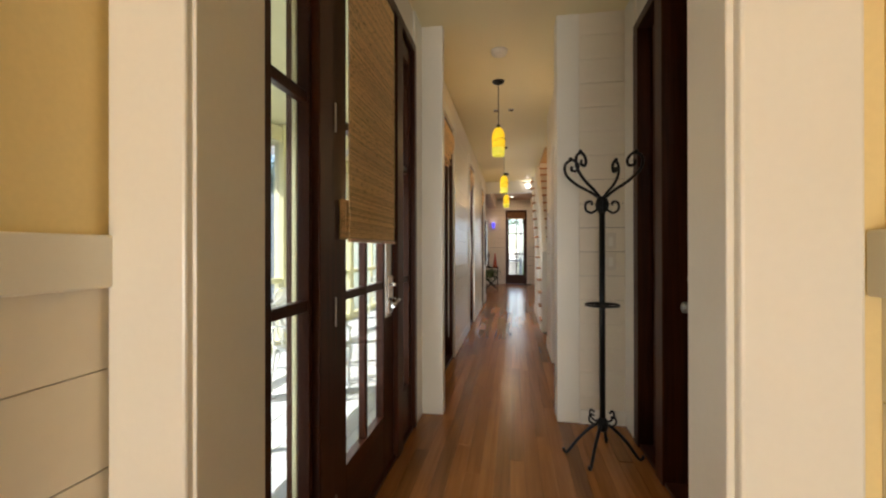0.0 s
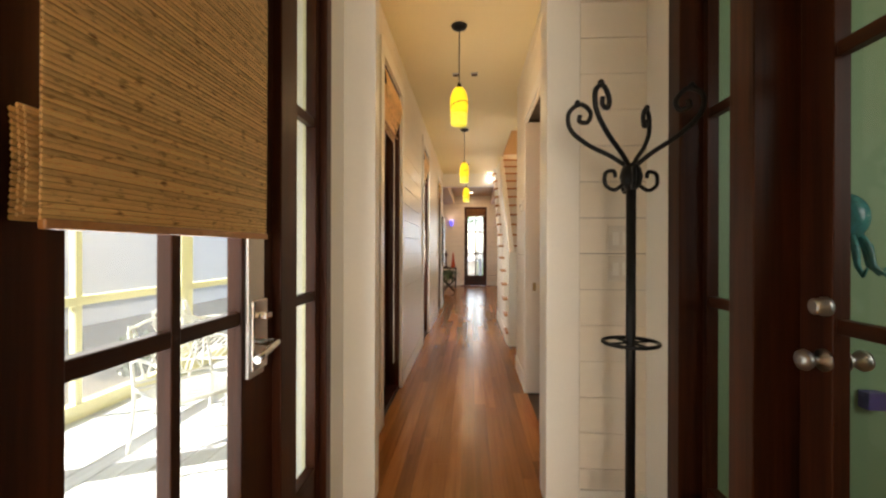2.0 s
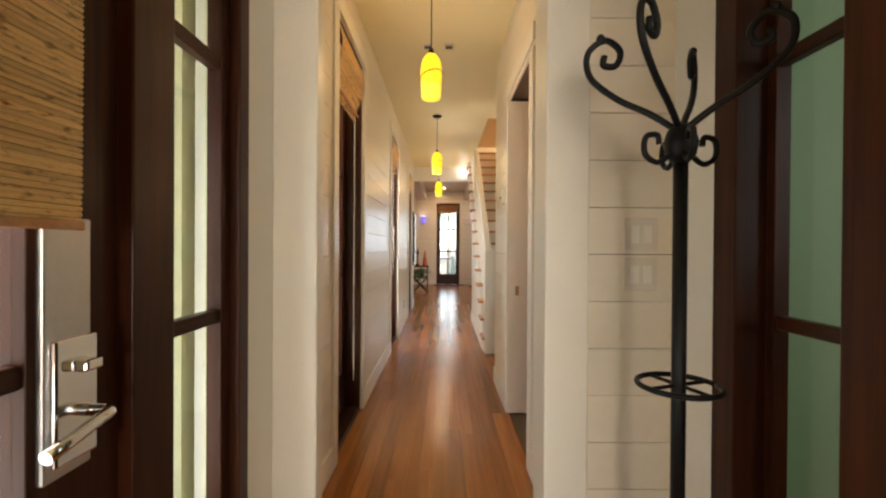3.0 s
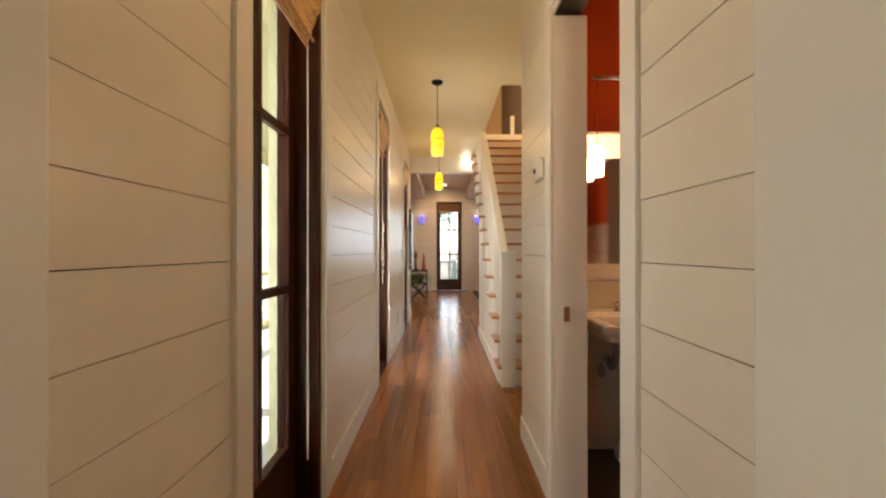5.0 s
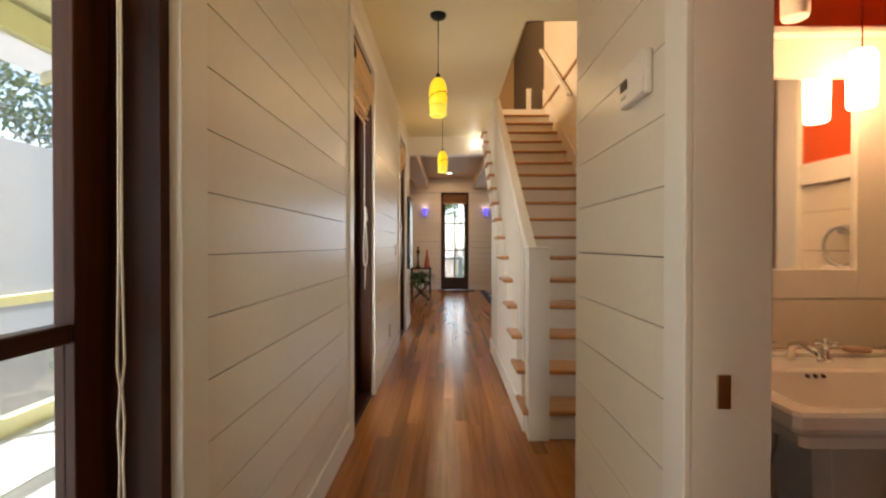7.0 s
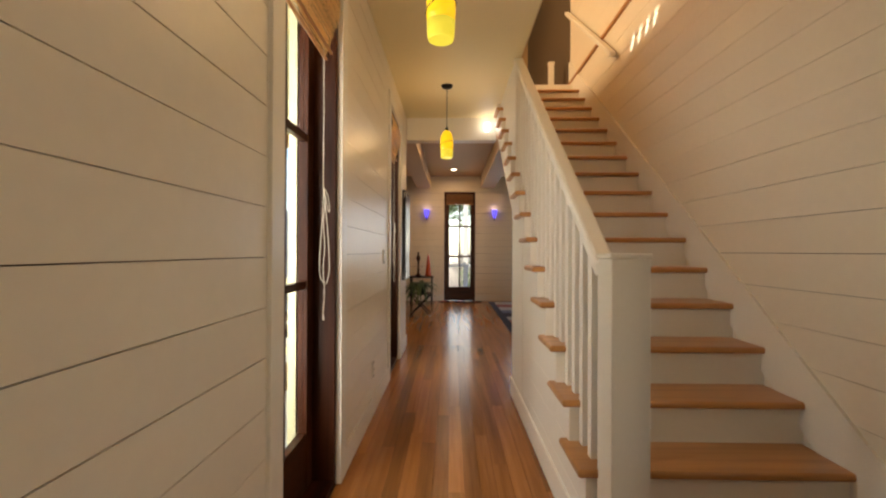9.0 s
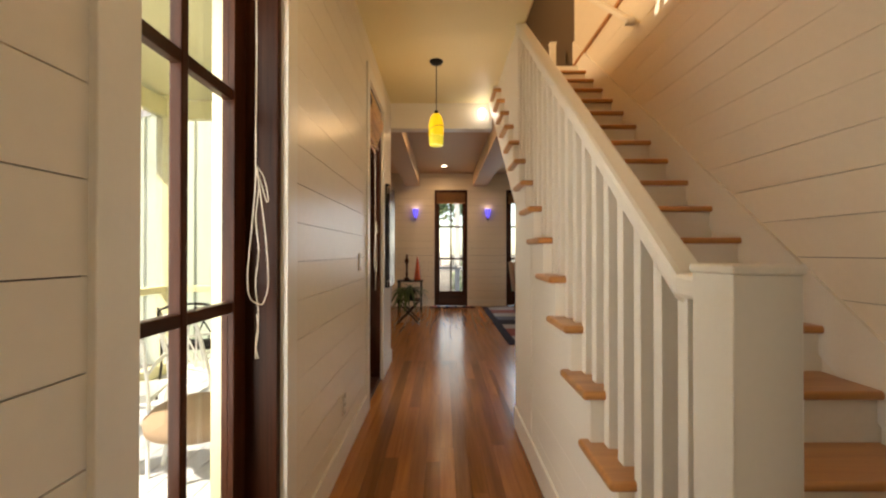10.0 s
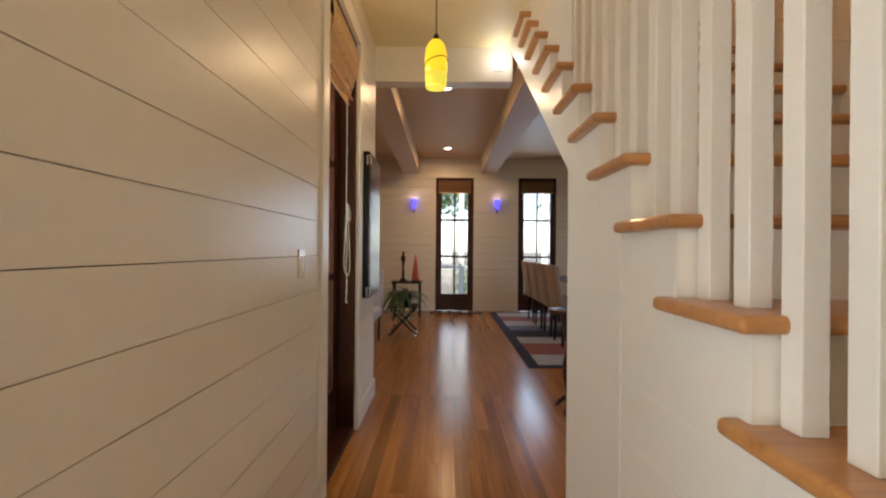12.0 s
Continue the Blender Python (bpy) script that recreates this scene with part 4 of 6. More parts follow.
def reeds(bm, y0, y1, z0, z1, x, rng, bow=0.0, pitch=0.0095):
    z = z0
    while z < z1 - 0.004:
        t = (z - z0) / max(1e-6, z1 - z0)
        dx = bow * math.sin(math.pi * t) + rng.uniform(-0.0008, 0.0008)
        h = pitch * rng.uniform(0.80, 0.98)
        vs = [bm.verts.new(c) for c in ((x + dx, y0, z), (x + dx, y1, z), (x + dx + 0.003, y1, z + h / 2), (x + dx + 0.003, y0, z + h / 2), (x + dx, y0, z + h), (x + dx, y1, z + h), (x + dx - 0.003, y1, z + h / 2), (x + dx - 0.003, y0, z + h / 2))]
        for q in ((0, 1, 2, 3), (3, 2, 5, 4), (4, 5, 6, 7), (7, 6, 1, 0), (0, 3, 4, 7), (1, 6, 5, 2)):
            bm.faces.new([vs[i] for i in q])
        z += pitch


rng = random.Random(3)
bl = thing("roman_blind", "woven bamboo roman blind half lowered on the porch door", "blind", (-0.555, 2.245, 1.28))
panel = new("panel")
panel.parent = bl
tagged(panel, "woven brown bamboo panel")
for k in range(135):
    bm = bmesh.new()
    reeds(bm, 0.008, 0.68, 0.0095 * k, 0.0095 * k + 0.009, 0.042 + 0.003 * math.sin(math.pi * k / 135), rng)
    part("reed", bm, M_BAMBOO, panel)
part("backing", box(bmesh.new(), 0.0385, 0.0400, 0.010, 0.678, 0.0, 1.27), M_REED_GAPS, bl, "brown sheet behind the reeds, added for the shade in their gaps")
for k in range(3):
    bm = bmesh.new()
    reeds(bm, 0.0, 0.66, 0.004 * k, 0.165 - 0.004 * k, 0.004 + 0.011 * k, rng, 0.004)
    part("fold", bm, M_BAMBOO, bl, "folded bamboo layer")["kind"] = "stuff"
part("hem_bar", box(bmesh.new(), 0.036, 0.050, 0.008, 0.68, -0.012, 0.004, 0.003), M_TREAD, bl, "wooden hem bar")
part("head_rail", box(bmesh.new(), 0.0, 0.046, 0.01, 0.68, 1.27, 1.31, 0.004), M_MAHOG_H, bl, "dark head rail")


def window_blind(y0, y1, loop):
    b = thing("roman_blind", "bamboo roman blind drawn up under the window head", "blind", (-0.60, y0, 2.17), group="hall window blinds")
    r2 = random.Random(8)
    for k in range(4):
        bm = bmesh.new()
        reeds(bm, 0.0, y1 - y0, 0.0 + 0.05 * k, 0.14 + 0.075 * k, 0.012 + 0.020 * (k % 4), r2, 0.018)
        part("fold", bm, M_BAMBOO, b, "folded bamboo layer")["kind"] = "stuff"
    bm = bmesh.new()
    reeds(bm, 0.0, y1 - y0, 0.1, 0.40, 0.0, r2)
    part("panel", bm, M_BAMBOO, b)["kind"] = "stuff"
    for k in range(2):
        part("hem_bar", cyl(bmesh.new(), (0.02 + 0.025 * k, 0.0, 0.0 + 0.03 * k), (0.02 + 0.025 * k, y1 - y0, 0.0 + 0.03 * k), 0.008, seg=8), M_TREAD, b)
    c = thing("blind_cord", "cream cotton blind cord tied in a loose loop" if loop else "cream cotton blind cord hanging straight", "cord", (-0.575, y1 - (0.055 if loop else 0.018), 2.2))
    if loop:
        part("hanging_cord", tube(bmesh.new(), [(0, 0, 0), (0.001, 0.002, -0.3), (0, 0, -0.685)], 0.0021, 6), M_CORD, c)
        lp1 = [(0.002, 0, -0.685), (0.004, -0.02, -0.80), (0.004, -0.05, -0.95), (0.004, -0.068, -1.05), (0.005, -0.05, -1.12), (0.006, 0.03, -1.15), (0.004, 0.07, -1.135), (0.004, 0.098, -1.08), (0.003, 0.082, -0.94), (0.002, 0.04, -0.79), (0.002, 0.0, -0.68)]
        part("loop", tube(bmesh.new(), curve(lp1, 5), 0.0021, 6), M_CORD, c)
        part("bow", tube(bmesh.new(), curve([(0, 0, -0.68), (0.01, 0.04, -0.71), (0.008, 0.085, -0.775), (0.004, 0.08, -0.79), (0.004, 0.03, -0.73), (0, 0, -0.69)], 5), 0.0021, 6), M_CORD, c)
        tail = [(0.004, 0.004 + 0.012 * math.sin(i * 1.5), -0.69 - i * 0.053) for i in range(13)]
        part("tail", tube(bmesh.new(), curve(tail, 4), 0.0021, 6), M_CORD, c)
        part("tail", tube(bmesh.new(), [(0.004, 0.002, -1.18), (0.004, 0.016, -1.24), (0.004, -0.004, -1.29), (0.004, 0.014, -1.33)], 0.0021, 6), M_CORD, c)
    else:
        for s in (-1, 1):
            part("hanging_cord", tube(bmesh.new(), [(0, 0.003 * s, 0), (0.001, 0.004 * s, -0.6), (0, 0.004 * s, -1.0), (0, 0.010 * s, -1.22), (0, 0.002 * s, -1.27), (0, 0.009 * s, -1.34), (0, 0.004 * s, -1.42), (0, 0.012 * s, -1.60), (0, 0.006 * s, -1.95)], 0.0024, 6), M_CORD, c)
    return b


for (a, b), lo in zip(WIN, (False, True, True)):
    window_blind(a + 0.05, b - 0.09, lo)

# ---- coat rack ----
rack = thing("coat_rack", "black wrought iron coat rack with four scrolled arms", "coat rack", (0.667, 3.29, 0))


def turned(pts, ang):
    c, s = math.cos(radians(ang)), math.sin(radians(ang))
    return [(r * c, r * s, z) for r, z in pts]


part("pole", cyl(bmesh.new(), (0, 0, 0.17), (0, 0, 1.50), 0.017, seg=16), M_IRON, rack, "", True)
part("hub", lathe(bmesh.new(), [(0.018, 1.455), (0.034, 1.475), (0.040, 1.505), (0.032, 1.535), (0.014, 1.552)], 20), M_IRON, rack, "", True)
part("base_hub", lathe(bmesh.new(), [(0.012, 0.15), (0.028, 0.165), (0.030, 0.21), (0.018, 0.235)], 20), M_IRON, rack, "", True)
for a in (53, 155, 221, 335):
    arm = curve([(0.012, 1.54), (0.07, 1.585), (0.15, 1.635), (0.215, 1.70), (0.222, 1.765), (0.178, 1.792), (0.142, 1.757), (0.152, 1.722), (0.182, 1.728), (0.180, 1.752)])
    part("arm", tube(bmesh.new(), turned(arm, a), 0.0085, 8), M_IRON, rack, "scrolled coat arm", True)
    bm = bmesh.new()
    c, s = math.cos(radians(a)), math.sin(radians(a))
    bmesh.ops.create_uvsphere(bm, u_segments=10, v_segments=8, radius=0.011, matrix=Matrix.Translation((0.19 * c, 0.19 * s, 1.80)))
    part("finial", bm, M_IRON, rack, "", True)
    sc = curve([(0.03, 1.475), (0.065, 1.455), (0.098, 1.475), (0.096, 1.515), (0.066, 1.522), (0.060, 1.500)])
    part("scroll", tube(bmesh.new(), turned(sc, a + 35), 0.007, 8), M_IRON, rack, "", True)
    leg = curve([(0.015, 0.20), (0.06, 0.175), (0.13, 0.105), (0.185, 0.03), (0.205, 0.008), (0.222, 0.014), (0.224, 0.03)])
    part("leg", tube(bmesh.new(), turned(leg, a + 20), 0.009, 8), M_IRON, rack, "curved iron leg", True)
    sc = curve([(0.02, 0.215), (0.055, 0.20), (0.088, 0.225), (0.080, 0.258), (0.056, 0.250)])
    part("scroll", tube(bmesh.new(), turned(sc, a - 20), 0.006, 8), M_IRON, rack, "", True)
ring = [(0.095 * math.cos(2 * math.pi * i / 36), 0.095 * math.sin(2 * math.pi * i / 36), 0.905) for i in range(37)]
part("umbrella_ring", tube(bmesh.new(), ring, 0.007, 8), M_IRON, rack, "iron umbrella ring", True)
for a in (20, 110):
    c, s = 0.095 * math.cos(radians(a)), 0.095 * math.sin(radians(a))
    part("ring_bar", tube(bmesh.new(), [(-c, -s, 0.905), (c, s, 0.905)], 0.005, 6), M_IRON, rack)

# ---- black wall panel ----
pn = thing("wall_mirror", "tall black framed panel hung on the board wall", "wall panel", (-0.53, 11.10, 0.87), 90)
part("frame", box(bmesh.new(), -0.25, 0.25, -0.05, 0.0, 0.0, 1.05, 0.006), M_BLACK, pn, "black lacquered frame")
part("face", box(bmesh.new(), -0.21, 0.21, -0.053, -0.049, 0.05, 1.0), M_BLACK, pn, "dark glossy face")
for z in (0.03, 0.97):
    part("clip", box(bmesh.new(), -0.262, -0.225, -0.062, -0.03, z - 0.02, z + 0.05, 0.006), M_CHROME, pn, "chrome corner clip")

# ---- glowing body added for the sun patch on the header ----
wl = thing("wall_lamp", "small glowing body added for the sun patch on the header", "wall lamp", (0.50, 11.40, 2.78))
part("backplate", box(bmesh.new(), -0.04, 0.04, -0.012, 0, -0.06, 0.06, 0.004), M_TRIM, wl)
part("shade", lathe(bmesh.new(), [(0.010, -0.05), (0.026, -0.025), (0.036, 0.015), (0.036, 0.045), (0.016, 0.058)], 20, (0, -0.05, 0)), M_SUN_PATCH, wl, "glowing white body added for the sun patch", True).visible_shadow = False

# ---- bathroom ----
sink = thing("pedestal_sink", "white porcelain pedestal sink with square basin", "sink", (1.195, 5.775, 0))


def rect_loop(bm, w, dpt, z, cut, yoff=0.0):
    pts = [(-w + cut, -dpt), (w - cut, -dpt), (w, -dpt + cut), (w, dpt), (-w, dpt), (-w, -dpt + cut)]
    return [bm.verts.new((x, y + yoff, z)) for x, y in pts]


def loft(bm, loops, cap0=True, cap1=True):
    for a, b in zip(loops, loops[1:]):
        for i in range(len(a)):
            j = (i + 1) % len(a)
            bm.faces.new((a[i], a[j], b[j], b[i]))
    if cap0:
        bm.faces.new(loops[0][::-1])
    if cap1:
        bm.faces.new(loops[-1])
    return bm


bm = bmesh.new()
L = [rect_loop(bm, 0.20, 0.14, 0.69, 0.02, 0.06), rect_loop(bm, 0.315, 0.225, 0.755, 0.02, 0.02), rect_loop(bm, 0.335, 0.24, 0.765, 0.012), rect_loop(bm, 0.338, 0.243, 0.79, 0.012), rect_loop(bm, 0.360, 0.256, 0.805, 0.012), rect_loop(bm, 0.365, 0.26, 0.815, 0.012), rect_loop(bm, 0.365, 0.26, 0.842, 0.012), rect_loop(bm, 0.359, 0.254, 0.850, 0.012), rect_loop(bm, 0.300, 0.160, 0.847, 0.02, -0.055), rect_loop(bm, 0.292, 0.152, 0.838, 0.02, -0.055), rect_loop(bm, 0.19, 0.10, 0.735, 0.03, -0.03)]
loft(bm, L)
part("basin", bm, M_PORCELAIN, sink, "square white basin with a wide rim")
bm = bmesh.new()
loft(bm, [rect_loop(bm, 0.13, 0.12, 0.0, 0.04, 0.08), rect_loop(bm, 0.13, 0.12, 0.06, 0.04, 0.08), rect_loop(bm, 0.095, 0.09, 0.11, 0.03, 0.08), rect_loop(bm, 0.085, 0.08, 0.45, 0.03, 0.08), rect_loop(bm, 0.11, 0.10, 0.66, 0.03, 0.08), rect_loop(bm, 0.16, 0.13, 0.715, 0.04, 0.07)])
part("pedestal", bm, M_PORCELAIN, sink, "tapered white pedestal")
part("ledge", box(bmesh.new(), -0.36, 0.36, 0.222, 0.272, 0.845, 0.866, 0.006), M_PORCELAIN, sink)
for x in (-0.02, 0, 0.02):
    part("overflow_hole", cyl(bmesh.new(), (x * 1.15 - 0.03, 0.088, 0.826), (x * 1.15 - 0.03, 0.097, 0.828), 0.006, seg=10), M_BLACK, sink)
part("spout", tube(bmesh.new(), [(-0.03, 0.185, 0.85), (-0.03, 0.18, 0.90), (-0.03, 0.14, 0.912), (-0.03, 0.085, 0.895), (-0.03, 0.07, 0.88)], 0.012, 10), M_CHROME, sink, "chrome spout", True)
for x in (-0.125, 0.065):
    t = part("tap", lathe(bmesh.new(), [(0.020, 0.85), (0.018, 0.865), (0.011, 0.875), (0.011, 0.905), (0.016, 0.915), (0.006, 0.925)], 16, (x, 0.17, 0)), M_CHROME, sink, "chrome tap", True)
    part("tap_handle", box(bmesh.new(), x - 0.035, x + 0.035, 0.163, 0.177, 0.905, 0.915, 0.003), M_CHROME, t)
    part("tap_handle", box(bmesh.new(), x - 0.007, x + 0.007, 0.135, 0.205, 0.905, 0.915, 0.003), M_CHROME, t)
part("trap_pipe", tube(bmesh.new(), [(-0.15, 0.1, 0.70), (-0.16, 0.1, 0.62), (-0.16, 0.12, 0.56), (-0.15, 0.19, 0.53), (-0.15, 0.24, 0.55), (-0.15, 0.27, 0.56)], 0.02, 10), M_STEEL, sink, "steel drain pipe", True)
part("valve", lathe(bmesh.new(), [(0.012, 0.46), (0.022, 0.48), (0.022, 0.51), (0.012, 0.53)], 12, (-0.19, 0.24, 0)), M_STEEL, sink, "", True)

mi = thing("wall_mirror", "white framed mirror with a moulded top shelf", "mirror", (1.17, 6.058, 1.04))
for x0, x1, z0, z1 in ((-0.37, -0.265, 0.0, 0.86), (0.265, 0.37, 0.0, 0.86), (-0.265, 0.265, 0.0, 0.095), (-0.265, 0.265, 0.735, 0.86)):
    part("frame", box(bmesh.new(), x0, x1, -0.028, -0.002, z0, z1, 0.003), M_TRIM, mi)
part("cornice", box(bmesh.new(), -0.40, 0.40, -0.07, -0.002, 0.86, 0.885, 0.006), M_TRIM, mi)
part("glass", box(bmesh.new(), -0.265, 0.265, -0.014, -0.003, 0.095, 0.735), M_MIRROR, mi, "mirror glass")

fx = thing("bath_light", "chrome bar light with hanging frosted glass cylinders", "wall light", (1.17, 6.05, 2.23))
part("canopy", lathe(bmesh.new(), [(0.055, -0.012), (0.055, 0.0), (0.02, 0.02)], 20, (0, -0.05, 0.01)), M_CHROME, fx, "", True)
part("mount", box(bmesh.new(), -0.05, 0.05, -0.10, 0.004, -0.012, 0.03, 0.006), M_CHROME, fx)
part("rail", cyl(bmesh.new(), (-0.24, -0.09, 0.0), (0.24, -0.09, 0.0), 0.014, seg=14), M_CHROME, fx, "chrome rail", True)
for x, zt, m, lab in ((-0.21, -0.40, M_LAMP, "lit frosted glass cylinder"), (0.21, -0.40, M_LAMP, "lit frosted glass cylinder"), (0.0, -0.12, M_FROST, "unlit frosted glass cylinder")):
    part("cord", cyl(bmesh.new(), (x, -0.09, zt), (x, -0.09, -0.01), 0.003, seg=6), M_CHROME, fx)
    o = part("shade", lathe(bmesh.new(), [(0.034, zt - 0.18), (0.038, zt - 0.17), (0.040, zt - 0.02), (0.030, zt)], 20, (x, -0.09, 0)), m, fx, lab, True)
    o.visible_shadow = False

tr = thing("towel_ring", "brushed nickel towel ring on the board wall", "towel ring", (1.61, 5.845, 1.275))
part("rose", cyl(bmesh.new(), (0.0, 0, 0.0), (-0.04, 0, 0.0), 0.022, 0.016, 16), M_STEEL, tr, "", True)
part("ring", tube(bmesh.new(), [(-0.04, 0.075 * math.sin(2 * math.pi * i / 28), -0.065 + 0.075 * math.cos(2 * math.pi * i / 28)) for i in range(29)], 0.006, 8), M_STEEL, tr, "", True)


def cloth(w, h, x, folds, amp, seed):
    """A hanging towel: a folded sheet with soft ripples, doubled over its ring."""
    bm = bmesh.new()
    nu, nv = 24, 14
    grid = []
    for side in (0, 1):
        rows = []
        for j in range(nv + 1):
            v = j / nv
            row = []
            for i in range(nu + 1):
                u = i / nu - 0.5
                pinch = 0.55 + 0.45 * min(1, v * 2.2)
                d = amp * math.sin(folds * math.pi * (u + 0.5) + seed) * min(1, v * 3)
                row.append(bm.verts.new((x + d + (0.014 if side else -0.014) * min(1, v * 4), u * w * pinch, -v * h * (1.0 if side else 0.92))))
            rows.append(row)
        for a, b in zip(rows, rows[1:]):
            for i in range(nu):
                bm.faces.new((a[i], a[i + 1], b[i + 1], b[i]))
        grid.append(rows)
    for i in range(nu):
        bm.faces.new((grid[0][0][i], grid[0][0][i + 1], grid[1][0][i + 1], grid[1][0][i]))
    return bm


tw = tagged(new("hand_towel", mesh("hand_towel", cloth(0.26, 0.30, 0.0, 5, 0.012, 0.4), M_TOWEL, True)), "white terry hand towel hung over the towel ring", "towel")
tw.location = (1.565, 5.845, 1.14)
bm = bmesh.new()
for k in range(3):
    box(bm, -0.10 + 0.004 * k, 0.10 - 0.006 * k, -0.07 + 0.004 * k, 0.07, 0.018 * k, 0.018 * k + 0.017, 0.007)
ft = tagged(new("folded_towel", mesh("folded_towel", bm, M_TOWEL, True)), "white folded towel lying on the sink's rim", "towel")
ft.location = (1.47, 5.70, 0.853)
so = tagged(new("soap_bar", mesh("soap_bar", box(bmesh.new(), -0.035, 0.035, -0.02, 0.02, 0, 0.018, 0.007), M_LINEN, True)), "small cream soap bar on the sink", "soap")
so.location = (1.40, 5.99, 0.869)

# ---- far dining room ----
for p in ((0.06, 12.6), (0.10, 15.5)):
    dl = thing("downlight", "lit round recessed ceiling light", "ceiling light", (p[0], p[1], 3.03), group="downlights")
    part("trim_ring", lathe(bmesh.new(), [(0.060, -0.008), (0.085, -0.006), (0.085, 0.0)], 28), M_TRIM, dl, "", True)
    part("lens", lathe(bmesh.new(), [(0.020, -0.012), (0.055, -0.011), (0.060, -0.007)], 24), M_DOWN, dl, "bright lens", True)

for x in (-0.55, 1.09):
    sc = thing("wall_sconce", "small blue glass wall sconce with lit top", "wall sconce", (x, 16.40, 2.10), group="blue sconces")
    part("backplate", box(bmesh.new(), -0.03, 0.03, -0.02, 0, -0.10, 0.05, 0.005), M_IRON, sc)
    part("shade", lathe(bmesh.new(), [(0.014, -0.10), (0.045, -0.04), (0.062, 0.05), (0.070, 0.11)], 20, (0, -0.08, 0)), M_BLUE, sc, "glowing blue glass cup", True)
    part("finial", lathe(bmesh.new(), [(0.006, -0.16), (0.016, -0.13), (0.018, -0.10)], 12, (0, -0.08, 0)), M_IRON, sc, "", True)

for a, b in FDOORS:
    b2 = thing("rolled_blind", "bamboo blind drawn up over the garden door, darkened as if backlit", "blind", (a + 0.05, 16.40, 2.35), group="garden door blinds")
    bm = bmesh.new()
    r3 = random.Random(2)
    reeds(bm, 0.0, b - a - 0.10, 0.0, 0.24, 0.0, r3, 0.01, 0.0085)
    bmesh.ops.rotate(bm, verts=bm.verts, matrix=Matrix.Rotation(radians(-90), 3, "Z"))
    part("panel", bm, M_BAMBOO_BACKLIT, b2)["kind"] = "stuff"
    part("backing", box(bmesh.new(), 0.002, b - a - 0.102, 0.004, 0.008, 0.0, 0.24), M_REED_GAPS, b2)
    part("hem_bar", box(bmesh.new(), 0.0, b - a - 0.10, -0.02, -0.004, -0.012, 0.012, 0.004), M_TREAD, b2)

rug = thing("area_rug", "woven rug with black border and red, grey and black bands", "rug", (0.94, 12.25, 0.001))
RC = {"k": (0.012, 0.014, 0.03), "r": (0.24, 0.075, 0.06), "g": (0.36, 0.35, 0.33), "b": (0.10, 0.13, 0.20), "t": (0.34, 0.25, 0.17)}
RM = {k: mat("rug_wool_" + n, c, 0.95, var=0.15, scale=6, fine=160, bump=0.6) for (k, c), n in zip(RC.items(), ("black", "red", "grey", "blue", "tan"))}
part("border", box(bmesh.new(), 0, 2.3, 0, 3.95, 0, 0.010, 0.003), RM["k"], rug, "black woven border")
for y0, y1, c in ((0.10, 0.55, "g"), (0.55, 1.15, "r"), (1.15, 1.55, "g"), (1.55, 2.05, "k"), (2.05, 2.45, "b"), (2.45, 2.9, "g"), (2.9, 3.4, "r"), (3.4, 3.85, "g")):
    part("band", box(bmesh.new(), 0.12, 2.18, y0 + 0.004, y1 - 0.004, 0.006, 0.013, 0.002), RM[c], rug)

mt = thing("door_mat", "dark woven mat before the garden door", "mat", (-0.22, 16.05, 0.001))
part("weave", box(bmesh.new(), 0, 1.0, 0, 0.28, 0, 0.012, 0.004), RM["k"], mt)
for k in range(5):
    part("stripe", box(bmesh.new(), 0.04 + k * 0.19, 0.16 + k * 0.19, 0.02, 0.26, 0.010, 0.016, 0.002), RM["t" if k % 2 else "r"], mt)


def dining_chair():
    c = thing("dining_chair", "beige upholstered dining chair with dark tapered legs", "chair", (1.76, 13.4, 0.013), group="chairs round the table")
    part("seat", box(bmesh.new(), -0.24, 0.24, -0.23, 0.23, 0.40, 0.50, 0.03), M_LINEN, c, "", True)
    bm = bmesh.new()
    box(bm, -0.27, -0.19, -0.23, 0.23, 0.42, 1.02, 0.03)
    for v in bm.verts:
        v.co.x -= max(0, v.co.z - 0.5) * 0.16
    part("backrest", bm, M_LINEN, c, "tall padded back", True)
    for x in (-0.20, 0.20):
        for y in (-0.19, 0.19):
            part("leg", cyl(bmesh.new(), (x * 1.08, y * 1.05, 0), (x, y, 0.41), 0.016, 0.026, 8), M_BLACK, c, "dark tapered leg")
    return c


ch = dining_chair()
for y in (14.0, 14.6, 15.2):
    copy_thing(ch, pose(1.76, y, 0.013))
for y in (13.4, 14.0, 14.6, 15.2):
    copy_thing(ch, pose(3.08, y, 0.013, 0, 0, 180))
tb = thing("dining_table", "dark wooden dining table on turned legs", "table", (2.42, 14.3, 0.013))
part("tabletop", box(bmesh.new(), -0.48, 0.48, -1.25, 1.25, 0.71, 0.75, 0.008), M_MAHOG_H, tb)
for x in (-0.40, 0.40):
    for y in (-1.1, 1.1):
        part("leg", lathe(bmesh.new(), [(0.03, 0), (0.035, 0.1), (0.026, 0.3), (0.045, 0.55), (0.045, 0.71)], 14, (x, y, 0)), M_MAHOG, tb, "", True)
sb = thing("carved_stand", "dark carved wooden stand beside the stair wall", "stand", (1.02, 11.05, 0))
part("post", lathe(bmesh.new(), [(0.05, 0.0), (0.035, 0.05), (0.03, 0.12), (0.055, 0.25), (0.06, 0.36), (0.035, 0.48), (0.06, 0.60), (0.065, 0.74)], 16), M_MAHOG, sb, "", True)
